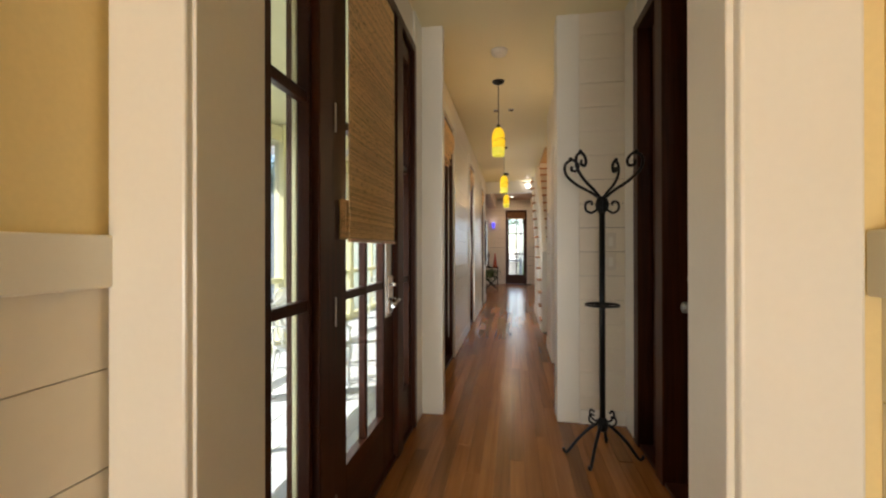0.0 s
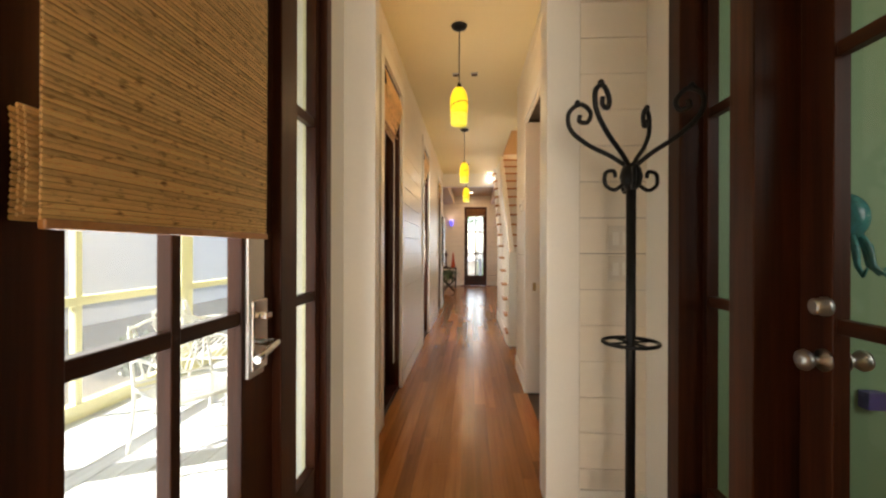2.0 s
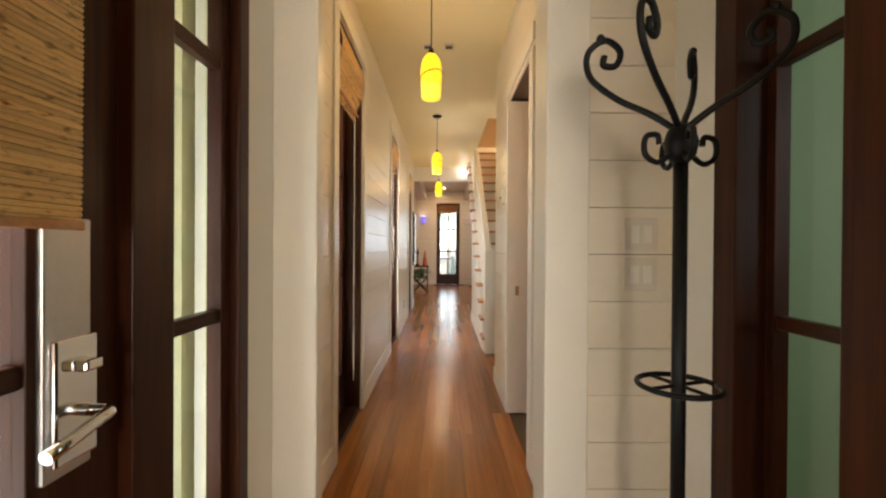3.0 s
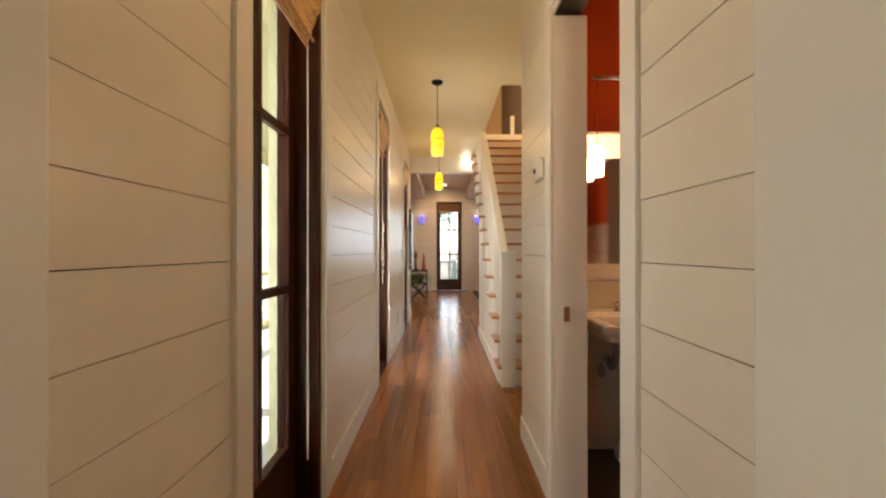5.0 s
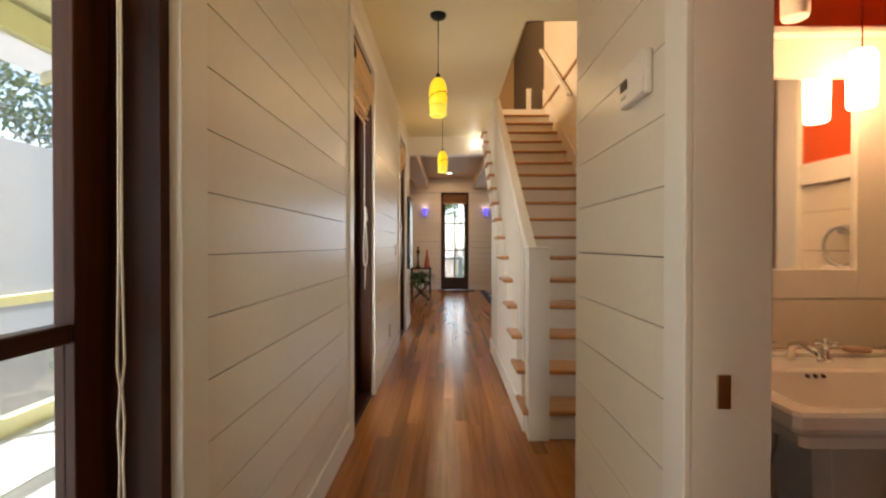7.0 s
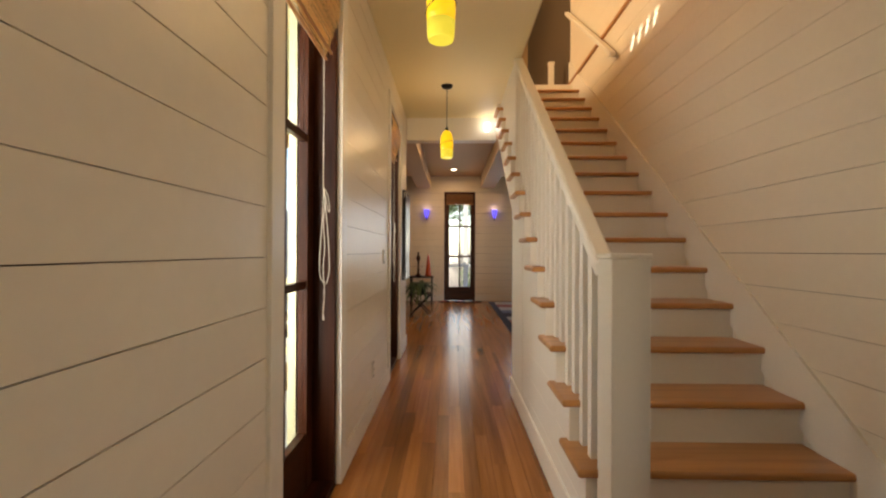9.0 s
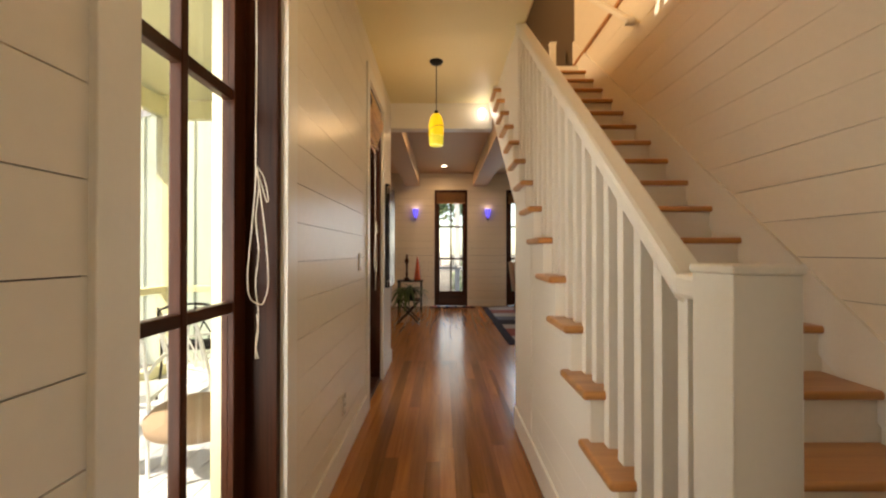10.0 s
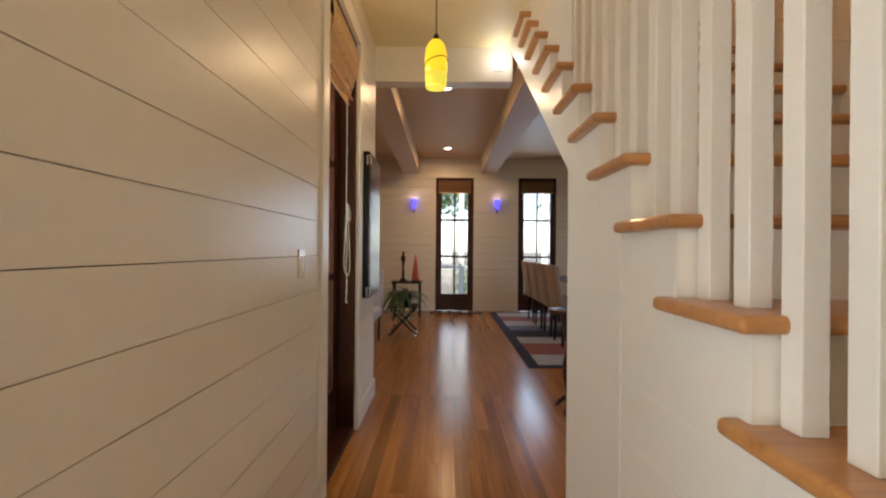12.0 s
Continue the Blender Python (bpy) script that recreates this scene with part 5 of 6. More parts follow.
for a in range(3):
    c, s = math.cos(a * 2.094), math.sin(a * 2.094)
    part("foot", tube(bmesh.new(), [(0.02 * c, 0.02 * s, 0.12), (0.09 * c, 0.09 * s, 0.07), (0.14 * c, 0.14 * s, 0.015)], 0.018, 8), M_MAHOG, sb, "", True)
part("top", lathe(bmesh.new(), [(0.10, 0.74), (0.17, 0.75), (0.17, 0.775), (0.15, 0.78)], 24), M_MAHOG, sb, "", True)

# console with candlestick, orange cone, plant and stool
cs = thing("console_table", "small black side table against the end wall", "side table", (-0.60, 15.75, 0))
part("tabletop", box(bmesh.new(), -0.30, 0.25, -0.18, 0.18, 0.60, 0.64, 0.006), M_BLACK, cs)
for x in (-0.26, 0.21):
    for y in (-0.14, 0.14):
        part("leg", box(bmesh.new(), x - 0.018, x + 0.018, y - 0.018, y + 0.018, 0, 0.60, 0.003), M_BLACK, cs)
cd = tagged(new("candlestick", mesh("candlestick", lathe(bmesh.new(), [(0.07, 0), (0.06, 0.03), (0.02, 0.06), (0.03, 0.14), (0.018, 0.2), (0.025, 0.34), (0.05, 0.40), (0.045, 0.44), (0.02, 0.46), (0.025, 0.54)], 18), M_MAHOG, True)), "dark turned wooden candlestick on the side table", "candlestick")
cd.location = (-0.70, 15.75, 0.64)
cn = tagged(new("cone_ornament", mesh("cone_ornament", lathe(bmesh.new(), [(0.075, 0), (0.07, 0.05), (0.045, 0.25), (0.02, 0.44), (0.006, 0.50)], 20), M_ORANGE_GLASS, True)), "tall orange red cone ornament on the side table", "ornament")
cn.location = (-0.47, 15.75, 0.64)


def leaf_blade(bm, base, ang, length, rise, droop, w):
    """One arching leaf with a raised midrib."""
    c, s = math.cos(ang), math.sin(ang)
    pl, pm, pr = [], [], []
    for i in range(6):
        t = i / 5
        r, z = length * t, rise * t - droop * t * t
        ww = w * math.sin(math.pi * min(0.97, 0.12 + 0.88 * t))
        o = Vector(base) + Vector((r * c, r * s, z))
        pl.append(bm.verts.new(o + Vector((-s * ww, c * ww, 0.3 * ww))))
        pm.append(bm.verts.new(o))
        pr.append(bm.verts.new(o + Vector((s * ww, -c * ww, 0.3 * ww))))
    for i in range(5):
        bm.faces.new((pl[i], pm[i], pm[i + 1], pl[i + 1]))
        bm.faces.new((pm[i], pr[i], pr[i + 1], pm[i + 1]))


st = thing("folding_stool", "dark crossed leg stool holding a plant", "stool", (-0.52, 14.0, 0))
for y in (-0.16, 0.16):
    for s in (-1, 1):
        part("leg", tube(bmesh.new(), [(-0.19 * s, y, 0.012), (0.19 * s, y, 0.40)], 0.016, 8), M_BLACK, st)
part("top", box(bmesh.new(), -0.21, 0.21, -0.19, 0.19, 0.40, 0.425, 0.005), M_BLACK, st)
for y in (-0.16, 0.16):
    part("foot_cap", cyl(bmesh.new(), (0.185, y, 0.0), (0.16, y, 0.03), 0.019, seg=10), M_CHROME, st, "chrome foot cap")
pl = thing("potted_plant", "arching green houseplant in a dark pot", "plant", (-0.52, 14.0, 0.425))
part("pot", lathe(bmesh.new(), [(0.08, 0.0), (0.10, 0.08), (0.11, 0.14), (0.10, 0.15)], 20), M_BLACK, pl, "dark pot", True)
r5 = random.Random(5)
for m in (M_LEAF, M_LEAF2):
    bm = bmesh.new()
    for k in range(34):
        leaf_blade(bm, (r5.uniform(-0.05, 0.05), r5.uniform(-0.05, 0.05), 0.14), r5.uniform(0, 6.28), r5.uniform(0.22, 0.42), r5.uniform(0.12, 0.36), r5.uniform(0.25, 0.6), r5.uniform(0.014, 0.030))
    part("foliage", bm, m, pl, "arching leaves")
ac = thing("pale_armchair", "pale grey upholstered chair with sloping back", "chair", (-1.05, 13.3, 0))
part("seat", box(bmesh.new(), -0.28, 0.28, -0.28, 0.28, 0.34, 0.46, 0.03), M_PALE, ac, "", True)
bm = box(bmesh.new(), -0.28, 0.28, 0.20, 0.28, 0.40, 0.90, 0.03)
for v in bm.verts:
    v.co.y += max(0, v.co.z - 0.5) * 0.3
    v.co.z += v.co.x * 0.12
part("backrest", bm, M_PALE, ac, "sloping padded back", True)
for x in (-0.24, 0.24):
    for y in (-0.24, 0.24):
        part("leg", cyl(bmesh.new(), (x, y, 0), (x, y, 0.35), 0.015, 0.02, 8), M_BLACK, ac)

# ---- green room ornaments ----


def octopus(at, m, seed, label):
    """A hanging glazed ornament: a bulb body with curling arms, one plain mesh."""
    r = random.Random(seed)
    bm = bmesh.new()
    bmesh.ops.create_uvsphere(bm, u_segments=16, v_segments=12, radius=0.06, matrix=Matrix.Translation((0, 0, 0.02)) @ Matrix.Diagonal((1, 1.2, 1.35, 1)))
    for k in range(7):
        a = k * 0.9 + r.uniform(-0.2, 0.2)
        c, s = math.cos(a), math.sin(a)
        tube(bm, [(0.03 * c, 0.03 * s, -0.03), (0.06 * c, 0.06 * s, -0.08), (0.07 * c, 0.07 * s, -0.14), (0.10 * c, 0.10 * s, -0.17), (0.12 * c, 0.12 * s, -0.145)], 0.014, 8, 0.004)
    tube(bm, [(0, 0, 0.09), (0, 0, 2.92 - at[2])], 0.0015, 5)
    ob = tagged(new("octopus_ornament", mesh("octopus_ornament", bm, m, True)), label, "ornament")
    ob.location = at
    return ob


octopus((1.34, 3.22, 1.33), M_TEAL, 1, "teal glazed octopus ornament hung on a thread")
octopus((1.36, 2.83, 1.60), M_VIOLET, 2, "violet blue octopus ornament hung on a thread")
lb = slab("mail_box", 1.87, 1.96, 3.74, 3.802, 0.52, 0.60, M_VIOLET, "small blue box fixed to the green wall", "box", 0.006, "")
lb["kind"] = "thing"

# ---- porch ----
PX = -3.0
for y in (-1.2, 1.25, 3.71, 6.15, 8.60, 11.31):
    slab("porch_post", PX - 0.07, PX + 0.07, y - 0.09, y + 0.09, -0.10, 2.95, M_PORCH, "pale yellow square porch post", "post", 0.006)
for y in (0.0, 2.5, 4.9, 7.45, 9.95):
    slab("screen_mullion", PX - 0.03, PX + 0.03, y - 0.028, y + 0.028, -0.10, 2.75, M_PORCH, "slim pale yellow screen mullion", "post", 0.004)
for z, h, nm in ((0.79, 0.07, "screen_rail"), (2.70, 0.20, "top_plate"), (-0.10, 0.12, "bottom_plate")):
    ys = [-1.2, 1.25, 3.71, 6.15, 8.60, 11.31]
    for a, b in zip(ys, ys[1:]):
        slab(nm, PX - 0.045, PX + 0.045, a + 0.09, b - 0.09, z, z + h, M_PORCH, "pale yellow porch rail", "rail", 0.005)
ys = sorted([-1.2, 1.25, 3.71, 6.15, 8.60, 11.31] + [0.0, 2.5, 4.9, 7.45, 9.95])
for a, b in zip(ys, ys[1:]):
    for z0, z1 in ((0.02, 0.79), (0.86, 2.70)):
        slab("insect_screen", PX - 0.002, PX - 0.001, a + 0.03, b - 0.03, z0, z1, M_SCREEN, "pale insect screen of the porch", "screen")
bm = bmesh.new()
box(bm, -3.10, -0.80, -1.5, 11.4, 2.95, 3.04)
piece("porch_ceiling", bm, M_PORCH, "pale yellow porch ceiling", "ceiling")
for k in range(12):
    y = -1.0 + k * 1.05
    bm = bmesh.new()
    vs = [bm.verts.new(c) for c in ((-3.05, y, 2.80), (-3.05, y + 0.05, 2.80), (-3.6, y + 0.05, 2.66), (-3.6, y, 2.66), (-3.05, y, 2.95), (-3.05, y + 0.05, 2.95), (-3.6, y + 0.05, 2.76), (-3.6, y, 2.76))]
    for q in ((3, 2, 1, 0), (4, 5, 6, 7), (0, 1, 5, 4), (1, 2, 6, 5), (2, 3, 7, 6), (3, 0, 4, 7)):
        bm.faces.new([vs[i] for i in q])
    piece("rafter_tail", bm, M_PORCH, "pale yellow rafter tail under the eave", "rafter")
bm = bmesh.new()
vs = [bm.verts.new(c) for c in ((-3.0, -1.5, 2.975), (-3.0, 11.6, 2.975), (-3.65, 11.6, 2.76), (-3.65, -1.5, 2.76))]
bm.faces.new(vs)
bmesh.ops.solidify(bm, geom=bm.faces[:], thickness=0.03)
piece("porch_eave", bm, M_STUCCO, "grey boarded eave", "roof")
bm = bmesh.new()
for a, b in ((-4.0, 1.66), (3.58, 4.70), (5.53, 7.29), (8.08, 9.90), (10.69, 11.4)):
    box(bm, -0.80, -0.742, a, b, -0.1, 2.95)
for a, b in WIN:
    box(bm, -0.80, -0.742, a, b, HEAD, 2.95)
box(bm, -0.80, -0.742, 1.66, 3.58, 2.68, 2.95)
piece("wall_porch", bm, M_PORCH, "pale yellow outer wall of the house", "wall")
for z, h in ((0.79, 0.07), (2.70, 0.20), (-0.10, 0.12)):
    slab("end_rail", -2.93, -0.80, 11.27, 11.35, z, z + h, M_PORCH, "pale yellow porch rail", "rail", 0.005)
for x in (-2.2, -1.45):
    slab("end_mullion", x - 0.028, x + 0.028, 11.285, 11.335, -0.10, 2.72, M_PORCH, "slim pale yellow screen mullion", "post", 0.004)
slab("wall_roof_closure", -0.80, -0.742, -4.0, 11.4, 2.95, 3.2, M_PORCH, "pale yellow outer wall of the house", "wall")

ground = slab("ground", -300, 300, -300, 300, -0.9, -0.6, M_EARTH, "dark mulch ground", "ground")
slab("garden_wall", -9.3, -9.0, -8, 30, -0.6, 3.4, M_STUCCO, "plain grey stucco garden wall", "wall")

fan = thing("ceiling_fan", "pale porch ceiling fan at rest", "ceiling fan", (-2.0, 6.3, 2.95))
part("rod", cyl(bmesh.new(), (0, 0, -0.28), (0, 0, 0), 0.012, seg=10), M_SILL, fan)
part("motor", lathe(bmesh.new(), [(0.05, -0.42), (0.10, -0.40), (0.11, -0.33), (0.05, -0.28)], 20), M_SILL, fan, "", True)
for k in range(5):
    bm = box(bmesh.new(), 0.10, 0.62, -0.07, 0.07, -0.375, -0.365, 0.003)
    bmesh.ops.rotate(bm, verts=bm.verts, matrix=Matrix.Rotation(radians(72 * k + 10), 3, "Z"))
    part("blade", bm, M_PALE, fan, "grey fan blade")


def iron_seat(name, label, at, turn, w, m):
    """A garden seat of bent iron rod with a lattice back."""
    t = thing(name, label, "garden seat", at, turn)
    hw = w / 2
    for s in (-1, 1):
        part("front_leg", tube(bmesh.new(), curve([(s * hw, -0.25, 0), (s * hw * 0.97, -0.24, 0.2), (s * hw, -0.26, 0.42), (s * hw, -0.24, 0.60)], 5), 0.012, 6), m, t)
        part("back_leg", tube(bmesh.new(), curve([(s * hw, 0.30, 0), (s * hw * 0.97, 0.24, 0.22), (s * hw * 0.97, 0.22, 0.42), (s * hw * 0.95, 0.31, 0.80)], 5), 0.012, 6), m, t)
        part("arm_rest", tube(bmesh.new(), curve([(s * hw, -0.27, 0.59), (s * hw, -0.1, 0.635), (s * hw, 0.15, 0.63), (s * hw * 0.97, 0.26, 0.60)], 5), 0.012, 6), m, t)
    part("back_top", tube(bmesh.new(), curve([(-hw * 0.95, 0.31, 0.80), (-hw * 0.5, 0.32, 0.85), (0, 0.33, 0.86), (hw * 0.5, 0.32, 0.85), (hw * 0.95, 0.31, 0.80)], 6), 0.012, 6), m, t)
    part("back_bottom", tube(bmesh.new(), [(-hw * 0.97, 0.225, 0.47), (hw * 0.97, 0.225, 0.47)], 0.010, 6), m, t)
    n = max(4, int(w / 0.11))
    for k in range(n):
        for s in (-1, 1):
            x0 = -hw * 0.95 + (k + 0.5) * w * 0.95 / n
            x1 = max(-hw * 0.95, min(hw * 0.95, x0 + s * 0.17))
            part("lattice_bar", tube(bmesh.new(), [(x0, 0.23, 0.47), ((x0 + x1) / 2, 0.27, 0.65), (x1, 0.318, 0.83)], 0.007, 5), m, t)
    part("seat_frame", tube(bmesh.new(), [(-hw, -0.26, 0.42), (hw, -0.26, 0.42), (hw * 0.97, 0.22, 0.43), (-hw * 0.97, 0.22, 0.43), (-hw, -0.26, 0.42)], 0.011, 6), m, t)
    for k in range(9):
        y = -0.22 + k * 0.05
        part("seat_bar", tube(bmesh.new(), [(-hw, y, 0.42), (0, y, 0.415), (hw, y, 0.42)], 0.006, 5), m, t)
    return t


iron_seat("garden_loveseat", "white wrought iron loveseat with lattice back", (-2.25, 9.15, -0.10), 200, 1.0, M_WHITE_IRON)
iron_seat("garden_chair", "white wrought iron armchair with lattice back", (-1.75, 9.95, -0.10), 150, 0.56, M_WHITE_IRON)
iron_seat("garden_chair", "dark wrought iron armchair on the porch", (-2.3, 10.75, -0.10), 190, 0.56, M_IRON)
iron_seat("garden_chair", "white wrought iron armchair with lattice back", (-1.75, 4.45, -0.10), 60, 0.52, M_WHITE_IRON)
iron_seat("garden_loveseat", "white wrought iron loveseat with lattice back", (-2.35, 5.6, -0.10), 110, 1.0, M_WHITE_IRON)
gt = thing("garden_table", "round glass topped iron garden table", "table", (-1.5, 10.55, -0.10))
part("top", lathe(bmesh.new(), [(0.50, 0.70), (0.52, 0.705), (0.50, 0.712)], 36), M_GLASS, gt, "glass top")
part("rim", tube(bmesh.new(), [(0.52 * math.cos(2 * math.pi * i / 36), 0.52 * math.sin(2 * math.pi * i / 36), 0.70) for i in range(37)], 0.010, 6), M_IRON, gt)
for k in range(4):
    c, s = math.cos(k * math.pi / 2 + 0.4), math.sin(k * math.pi / 2 + 0.4)
    part("leg", tube(bmesh.new(), curve([(0.40 * c, 0.40 * s, 0), (0.30 * c, 0.30 * s, 0.2), (0.22 * c, 0.22 * s, 0.42), (0.45 * c, 0.45 * s, 0.70)], 5), 0.012, 6), M_IRON, gt)
ot = thing("round_ottoman", "round beige cushioned ottoman on the porch", "ottoman", (-1.45, 9.2, -0.10))
part("cushion", lathe(bmesh.new(), [(0.22, 0.22), (0.30, 0.26), (0.31, 0.33), (0.26, 0.38), (0.05, 0.395)], 28), M_LINEN, ot, "", True)
for k in range(4):
    c, s = math.cos(k * 1.571), math.sin(k * 1.571)
    part("leg", cyl(bmesh.new(), (0.24 * c, 0.24 * s, 0), (0.20 * c, 0.20 * s, 0.24), 0.014, seg=8), M_WHITE_IRON, ot)

# house wing beyond the porch
wing = thing("house_wing", "pale green board and batten house wing with a grey window", "house", (-6.2, 13.6, -0.6))
part("wall", box(bmesh.new(), -0.35, 3.05, 0, 0.2, 0, 5.2), M_SIDING, wing, "pale green siding")
for k in range(8):
    part("batten", box(bmesh.new(), -0.3 + k * 0.41, -0.26 + k * 0.41, -0.02, 0.0, 0, 5.2), M_SIDING, wing)
wd = new("window")
wd.parent, wd.location = wing, (0.45, 0, 1.55)
for x0, x1, z0, z1 in ((-0.62, -0.48, -0.14, 2.62), (0.48, 0.62, -0.14, 2.62), (-0.48, 0.48, 2.46, 2.62), (-0.66, 0.66, -0.14, 0.0)):
    part("window_frame", box(bmesh.new(), x0, x1, -0.05, -0.021, z0, z1, 0.004), M_SILL, wd)
part("pane", box(bmesh.new(), -0.48, 0.48, -0.025, -0.021, 0, 2.46), M_WINDOW_DARK, wd, "grey shaded glass")
part("glazing_bar", box(bmesh.new(), -0.02, 0.02, -0.035, -0.025, 0, 2.46), M_SILL, wd)
part("glazing_bar", box(bmesh.new(), -0.48, 0.48, -0.037, -0.025, 1.20, 1.25), M_SILL, wd)
part("roof", box(bmesh.new(), -0.7, 3.3, -0.5, 3.0, 5.2, 5.35, 0.02), M_STUCCO, wing)

# ---- trees and shrubs ----


def leaves(bm, r, centre, spread, count, size):
    for _ in range(count):
        d = Vector((r.gauss(0, 1), r.gauss(0, 1), r.gauss(0, 0.8)))
        d = d.normalized() * (r.random() ** 0.45)
        o = Vector(centre) + Vector((d.x * spread[0], d.y * spread[1], d.z * spread[2]))
        a = Vector((r.gauss(0, 1), r.gauss(0, 1), r.gauss(0, 1))).normalized() * size * r.uniform(0.6, 1.3)
        b = a.orthogonal().normalized() * size * 0.45
        vs = [bm.verts.new(o - a), bm.verts.new(o + b), bm.verts.new(o + a), bm.verts.new(o - b)]
        bm.faces.new(vs)


def tree(at, h, crown, seed, m):
    r = random.Random(seed)
    t = thing("tree", "leafy green tree beyond the garden wall", "tree", at, group="garden trees")
    pts = [(r.uniform(-0.1, 0.1) * k, r.uniform(-0.1, 0.1) * k, h * 0.6 * k / 4) for k in range(5)]
    part("trunk", tube(bmesh.new(), pts, 0.16, 8, 0.08), M_BARK, t)
    bm = bmesh.new()
    for k in range(7):
        a = k * 0.9 + r.random()
        e = (math.cos(a) * crown * 0.7, math.sin(a) * crown * 0.7, h * r.uniform(0.6, 0.95))
        part("limb", tube(bmesh.new(), [pts[2 + k % 3], (e[0] * 0.5, e[1] * 0.5, e[2] * 0.8), e], 0.06, 6, 0.015), M_BARK, t)
        leaves(bm, r, e, (crown * 0.55, crown * 0.55, crown * 0.45), 420, 0.11)
    leaves(bm, r, (0, 0, h * 0.85), (crown, crown, crown * 0.6), 900, 0.11)
    part("crown", bm, m, t, "many small leaves")
    return t


for k, (x, y, h, c) in enumerate(((-11.5, 2, 6.5, 2.2), (-12.5, 6.5, 7.5, 2.6), (-11.2, 11, 6.0, 2.0), (-13, 15.5, 8, 2.8), (-11.8, 20, 6.5, 2.3), (-12, -3, 7, 2.5))):
    tree((x, y, -0.6), h, c, 20 + k, M_LEAF2 if k % 2 else M_LEAF)
for k, (x, y, h, c) in enumerate(((-1.2, 26, 6, 2.4), (2.8, 28, 7, 2.8), (6, 25, 6, 2.2))):
    tree((x, y, -0.6), h, c, 40 + k, M_LEAF2)
r7 = random.Random(9)
for k, (x, y, s) in enumerate(((-4.2, 2.6, 0.8), (-4.0, 5.0, 0.45), (-4.4, 7.3, 0.45), (-4.1, 9.6, 0.6), (-0.6, 18.6, 0.9), (0.9, 19.4, 1.0), (2.4, 18.8, 0.8))):
    sh = thing("shrub", "leafy green garden shrub", "shrub", (x, y, -0.6), group="garden shrubs")
    bm = bmesh.new()
    for j in range(6):
        a = j * 1.05
        tube(bm, [(0, 0, 0), (math.cos(a) * s * 0.3, math.sin(a) * s * 0.3, s * 0.7), (math.cos(a) * s * 0.5, math.sin(a) * s * 0.5, s * 1.2)], 0.012, 5, 0.005)
    part("stems", bm, M_BARK, sh)
    bm = bmesh.new()
    leaves(bm, r7, (0, 0, s * 0.9), (s * 0.65, s * 0.65, s * 0.7), 700, 0.05)
    part("foliage", bm, M_LEAF2 if k % 2 else M_LEAF, sh)
# back porch rail beyond the garden doors
slab("back_deck", -1.6, 4.2, 16.6, 18.0, -0.25, -0.10, M_DECK, "sunlit grey back deck", "deck")
for k, x in enumerate((-1.5, 0.45, 2.4, 4.0)):
    slab("back_post", x - 0.06, x + 0.06, 17.85, 17.97, -0.10, 3.1, M_SILL, "white back porch post", "post", 0.005)
slab("back_rail", -1.6, 4.2, 17.87, 17.95, 0.78, 0.85, M_SILL, "white back porch rail", "rail", 0.005)


def deck_boards():
    """Deck boards along the porch."""
    under = slab("porch_floor", -3.1, -0.80, -1.5, 11.45, -0.25, -0.135, M_GAP, "grey painted porch deck of narrow boards", "floor")
    r = random.Random(6)
    me = mesh("deck_board", box(bmesh.new(), 0.002, 0.134, 0, 3.226, -0.03, 0, 0.003), M_DECK)
    for i in range(17):
        for j in range(4):
            ob = new("deck_board", me)
            ob.location = (-3.08 + i * 0.137, -1.5 + j * 3.23, -0.10 + r.uniform(-0.001, 0.001))
            ob.parent = under


deck_boards()

# ---- boards of walls ----


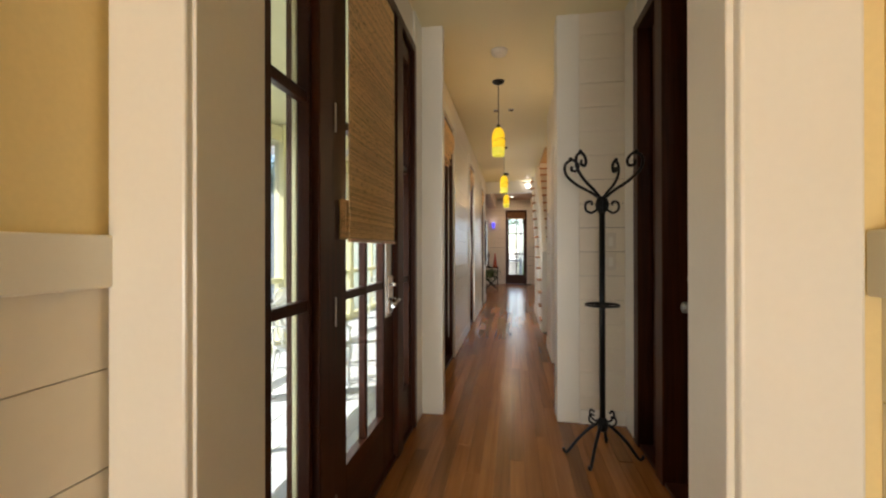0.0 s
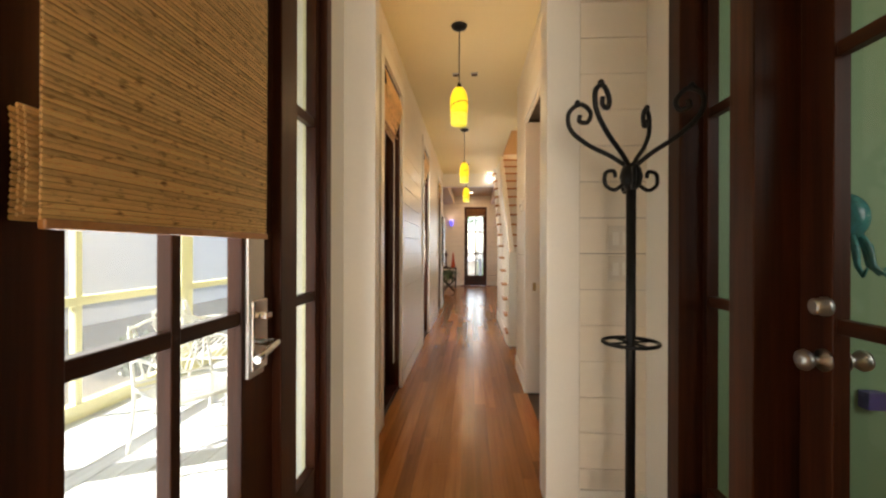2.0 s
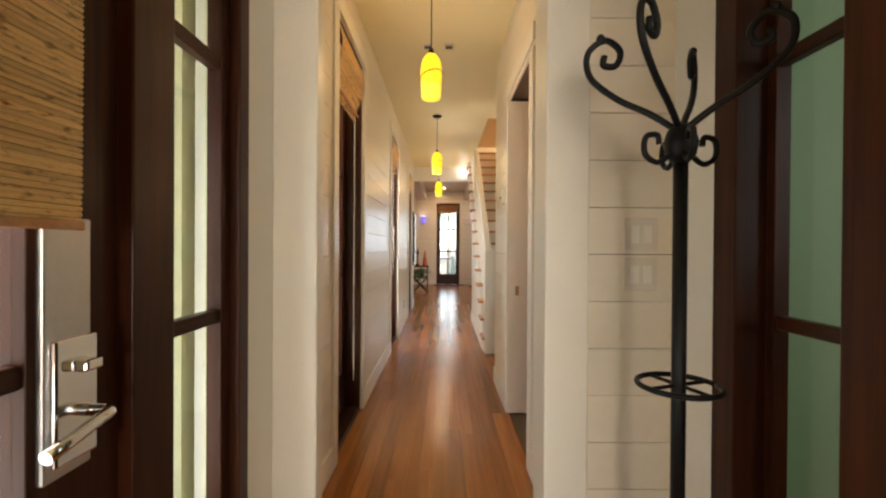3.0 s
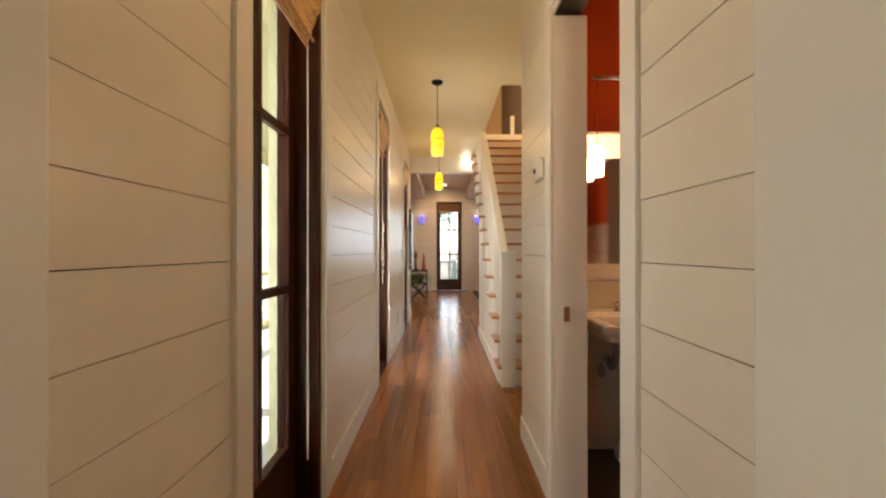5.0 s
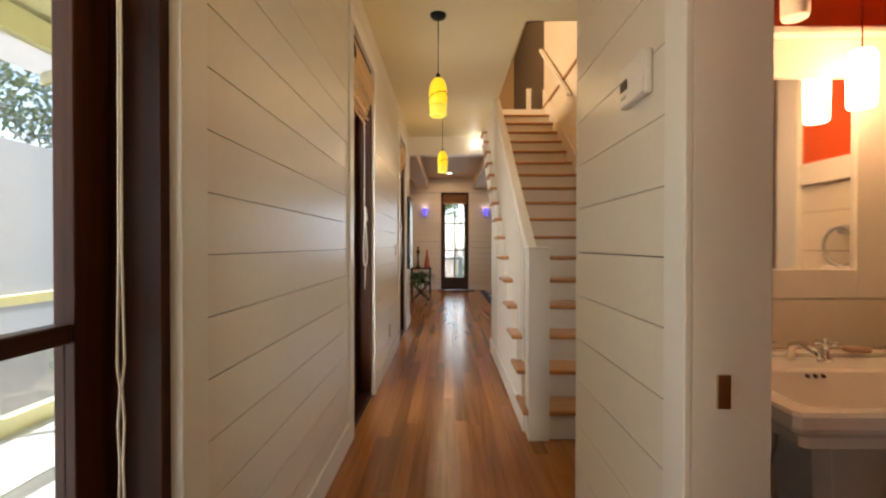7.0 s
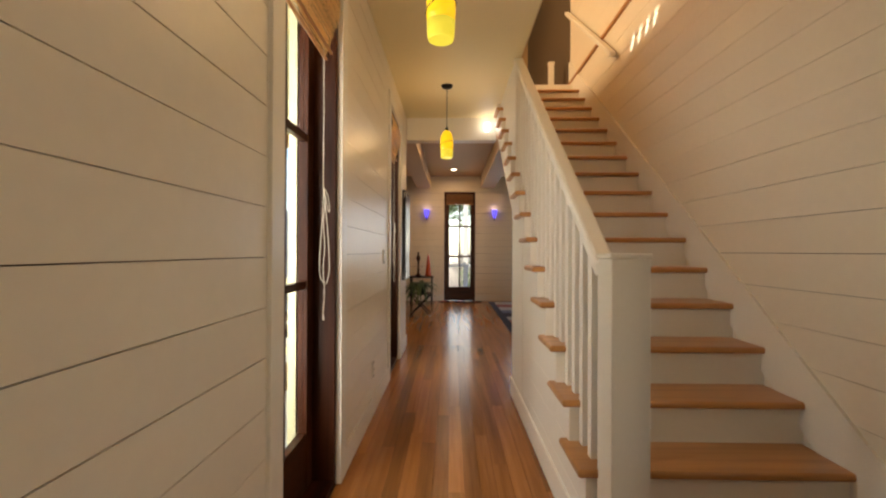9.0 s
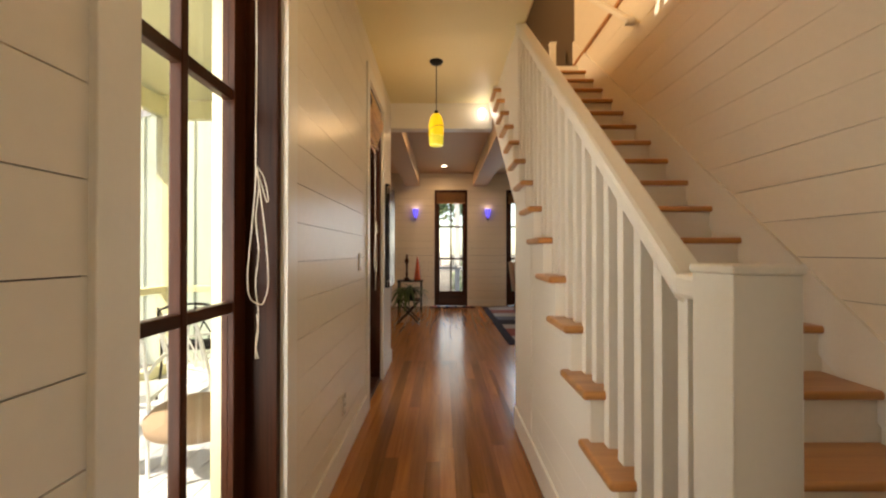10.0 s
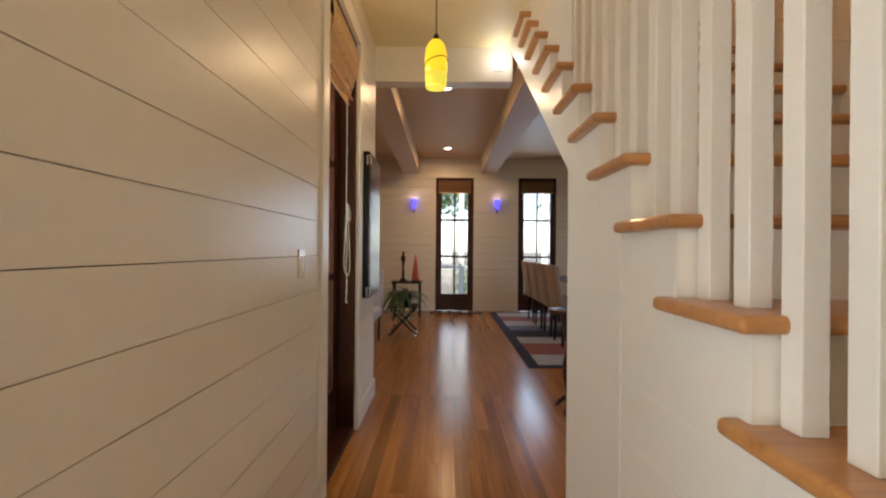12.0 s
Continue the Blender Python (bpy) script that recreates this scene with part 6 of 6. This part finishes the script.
def lay_boards():
    rng = random.Random(4)
    cache = {}
    for wall, axis, face, out, a0, a1, z0, z1, holes, pitch, base, material in BOARDS:
        zs = []
        z = base
        if z > z0 + 0.01:
            zs.append((z0, z))
        while z < z1 - 0.01:
            zs.append((z, min(z + pitch, z1)))
            z += pitch
        for lo, hi in zs:
            cuts = sorted({lo, hi} | {h for c in holes for h in c[2:4] if lo + 0.01 < h < hi - 0.01})
            for c0, c1 in zip(cuts, cuts[1:]):
                spans = [(a0, a1)]
                for h0, h1, g0, g1 in holes:
                    if c0 >= g1 - 0.005 or c1 <= g0 + 0.005:
                        continue
                    spans = [q for s, e in spans for q in ((s, min(e, h0)), (max(s, h1), e)) if q[1] - q[0] > 0.02]
                for s, e in spans:
                    gap = rng.choice((0.0009, 0.0012, 0.0015, 0.0020))
                    t = 0.012 - rng.random() * 0.0005
                    key = (axis, round(e - s, 3), round(c1 - c0, 3), gap)
                    if key not in cache:
                        if axis == "x":
                            bmx = box(bmesh.new(), 0, 0.012, 0, e - s, gap, c1 - c0 - gap)
                        else:
                            bmx = box(bmesh.new(), 0, e - s, 0, 0.012, gap, c1 - c0 - gap)
                        cache[key] = mesh("board", bmx, material)
                    me = cache[key]
                    if me.materials[0] != material:
                        me = me.copy()
                        me.materials[0] = material
                    ob = new("board", me)
                    off = face if out > 0 else face - 0.012
                    off += (t - 0.012) * out
                    ob.location = (off, s, c0) if axis == "x" else (s, off, c0)
                    ob.parent = wall


lay_boards()


def floor_boards():
    rng = random.Random(11)
    w = 0.083
    meshes = {}
    far = []

    def strip(x0, x1, y0, y1, near):
        x = x0
        while x < x1 - 0.01:
            xe = min(x + w, x1)
            y = y0 - rng.random() * 1.5
            while y < y1:
                ln = rng.choice((1.2, 1.6, 2.0, 2.4, 3.0))
                a, b = max(y, y0), min(y + ln, y1)
                if b - a > 0.03:
                    if near:
                        key = (round(xe - x, 3), round(b - a, 2))
                        if key not in meshes:
                            meshes[key] = mesh("floor_board", box(bmesh.new(), 0.0005, key[0] - 0.0005, 0.0005, key[1] - 0.0005, -0.02, 0), M_FLOOR)
                        ob = new("floor_board", meshes[key])
                        ob.location = (x, a, 0)
                        ob.parent = floor
                    else:
                        far.append((x, xe, a, b))
                y += ln
            x = xe

    strip(-0.54, 0.58, 1.3, 11.4, True)
    strip(-0.60, -0.54, 1.54, 3.79, True)
    strip(0.58, 1.15, 1.54, 3.79, True)
    strip(0.58, 1.60, 6.25, 7.28, True)
    strip(-1.45, 4.2, 11.4, 16.5, False)
    strip(0.58, 4.2, 9.8, 11.4, False)
    strip(-0.8, 0.8, -4.0, 1.3, False)
    strip(1.15, 4.0, 1.54, 3.8, False)
    bm = bmesh.new()
    for x, xe, a, b in far:
        vs = [bm.verts.new(c) for c in ((x + 0.0005, a + 0.0005, 0), (xe - 0.0005, a + 0.0005, 0), (xe - 0.0005, b - 0.0005, 0), (x + 0.0005, b - 0.0005, 0))]
        bm.faces.new(vs)
    ob = new("floor_boards_far", mesh("floor_boards_far", bm, M_FLOOR))
    ob.parent = floor
    ob["kind"] = "stuff"


floor_boards()
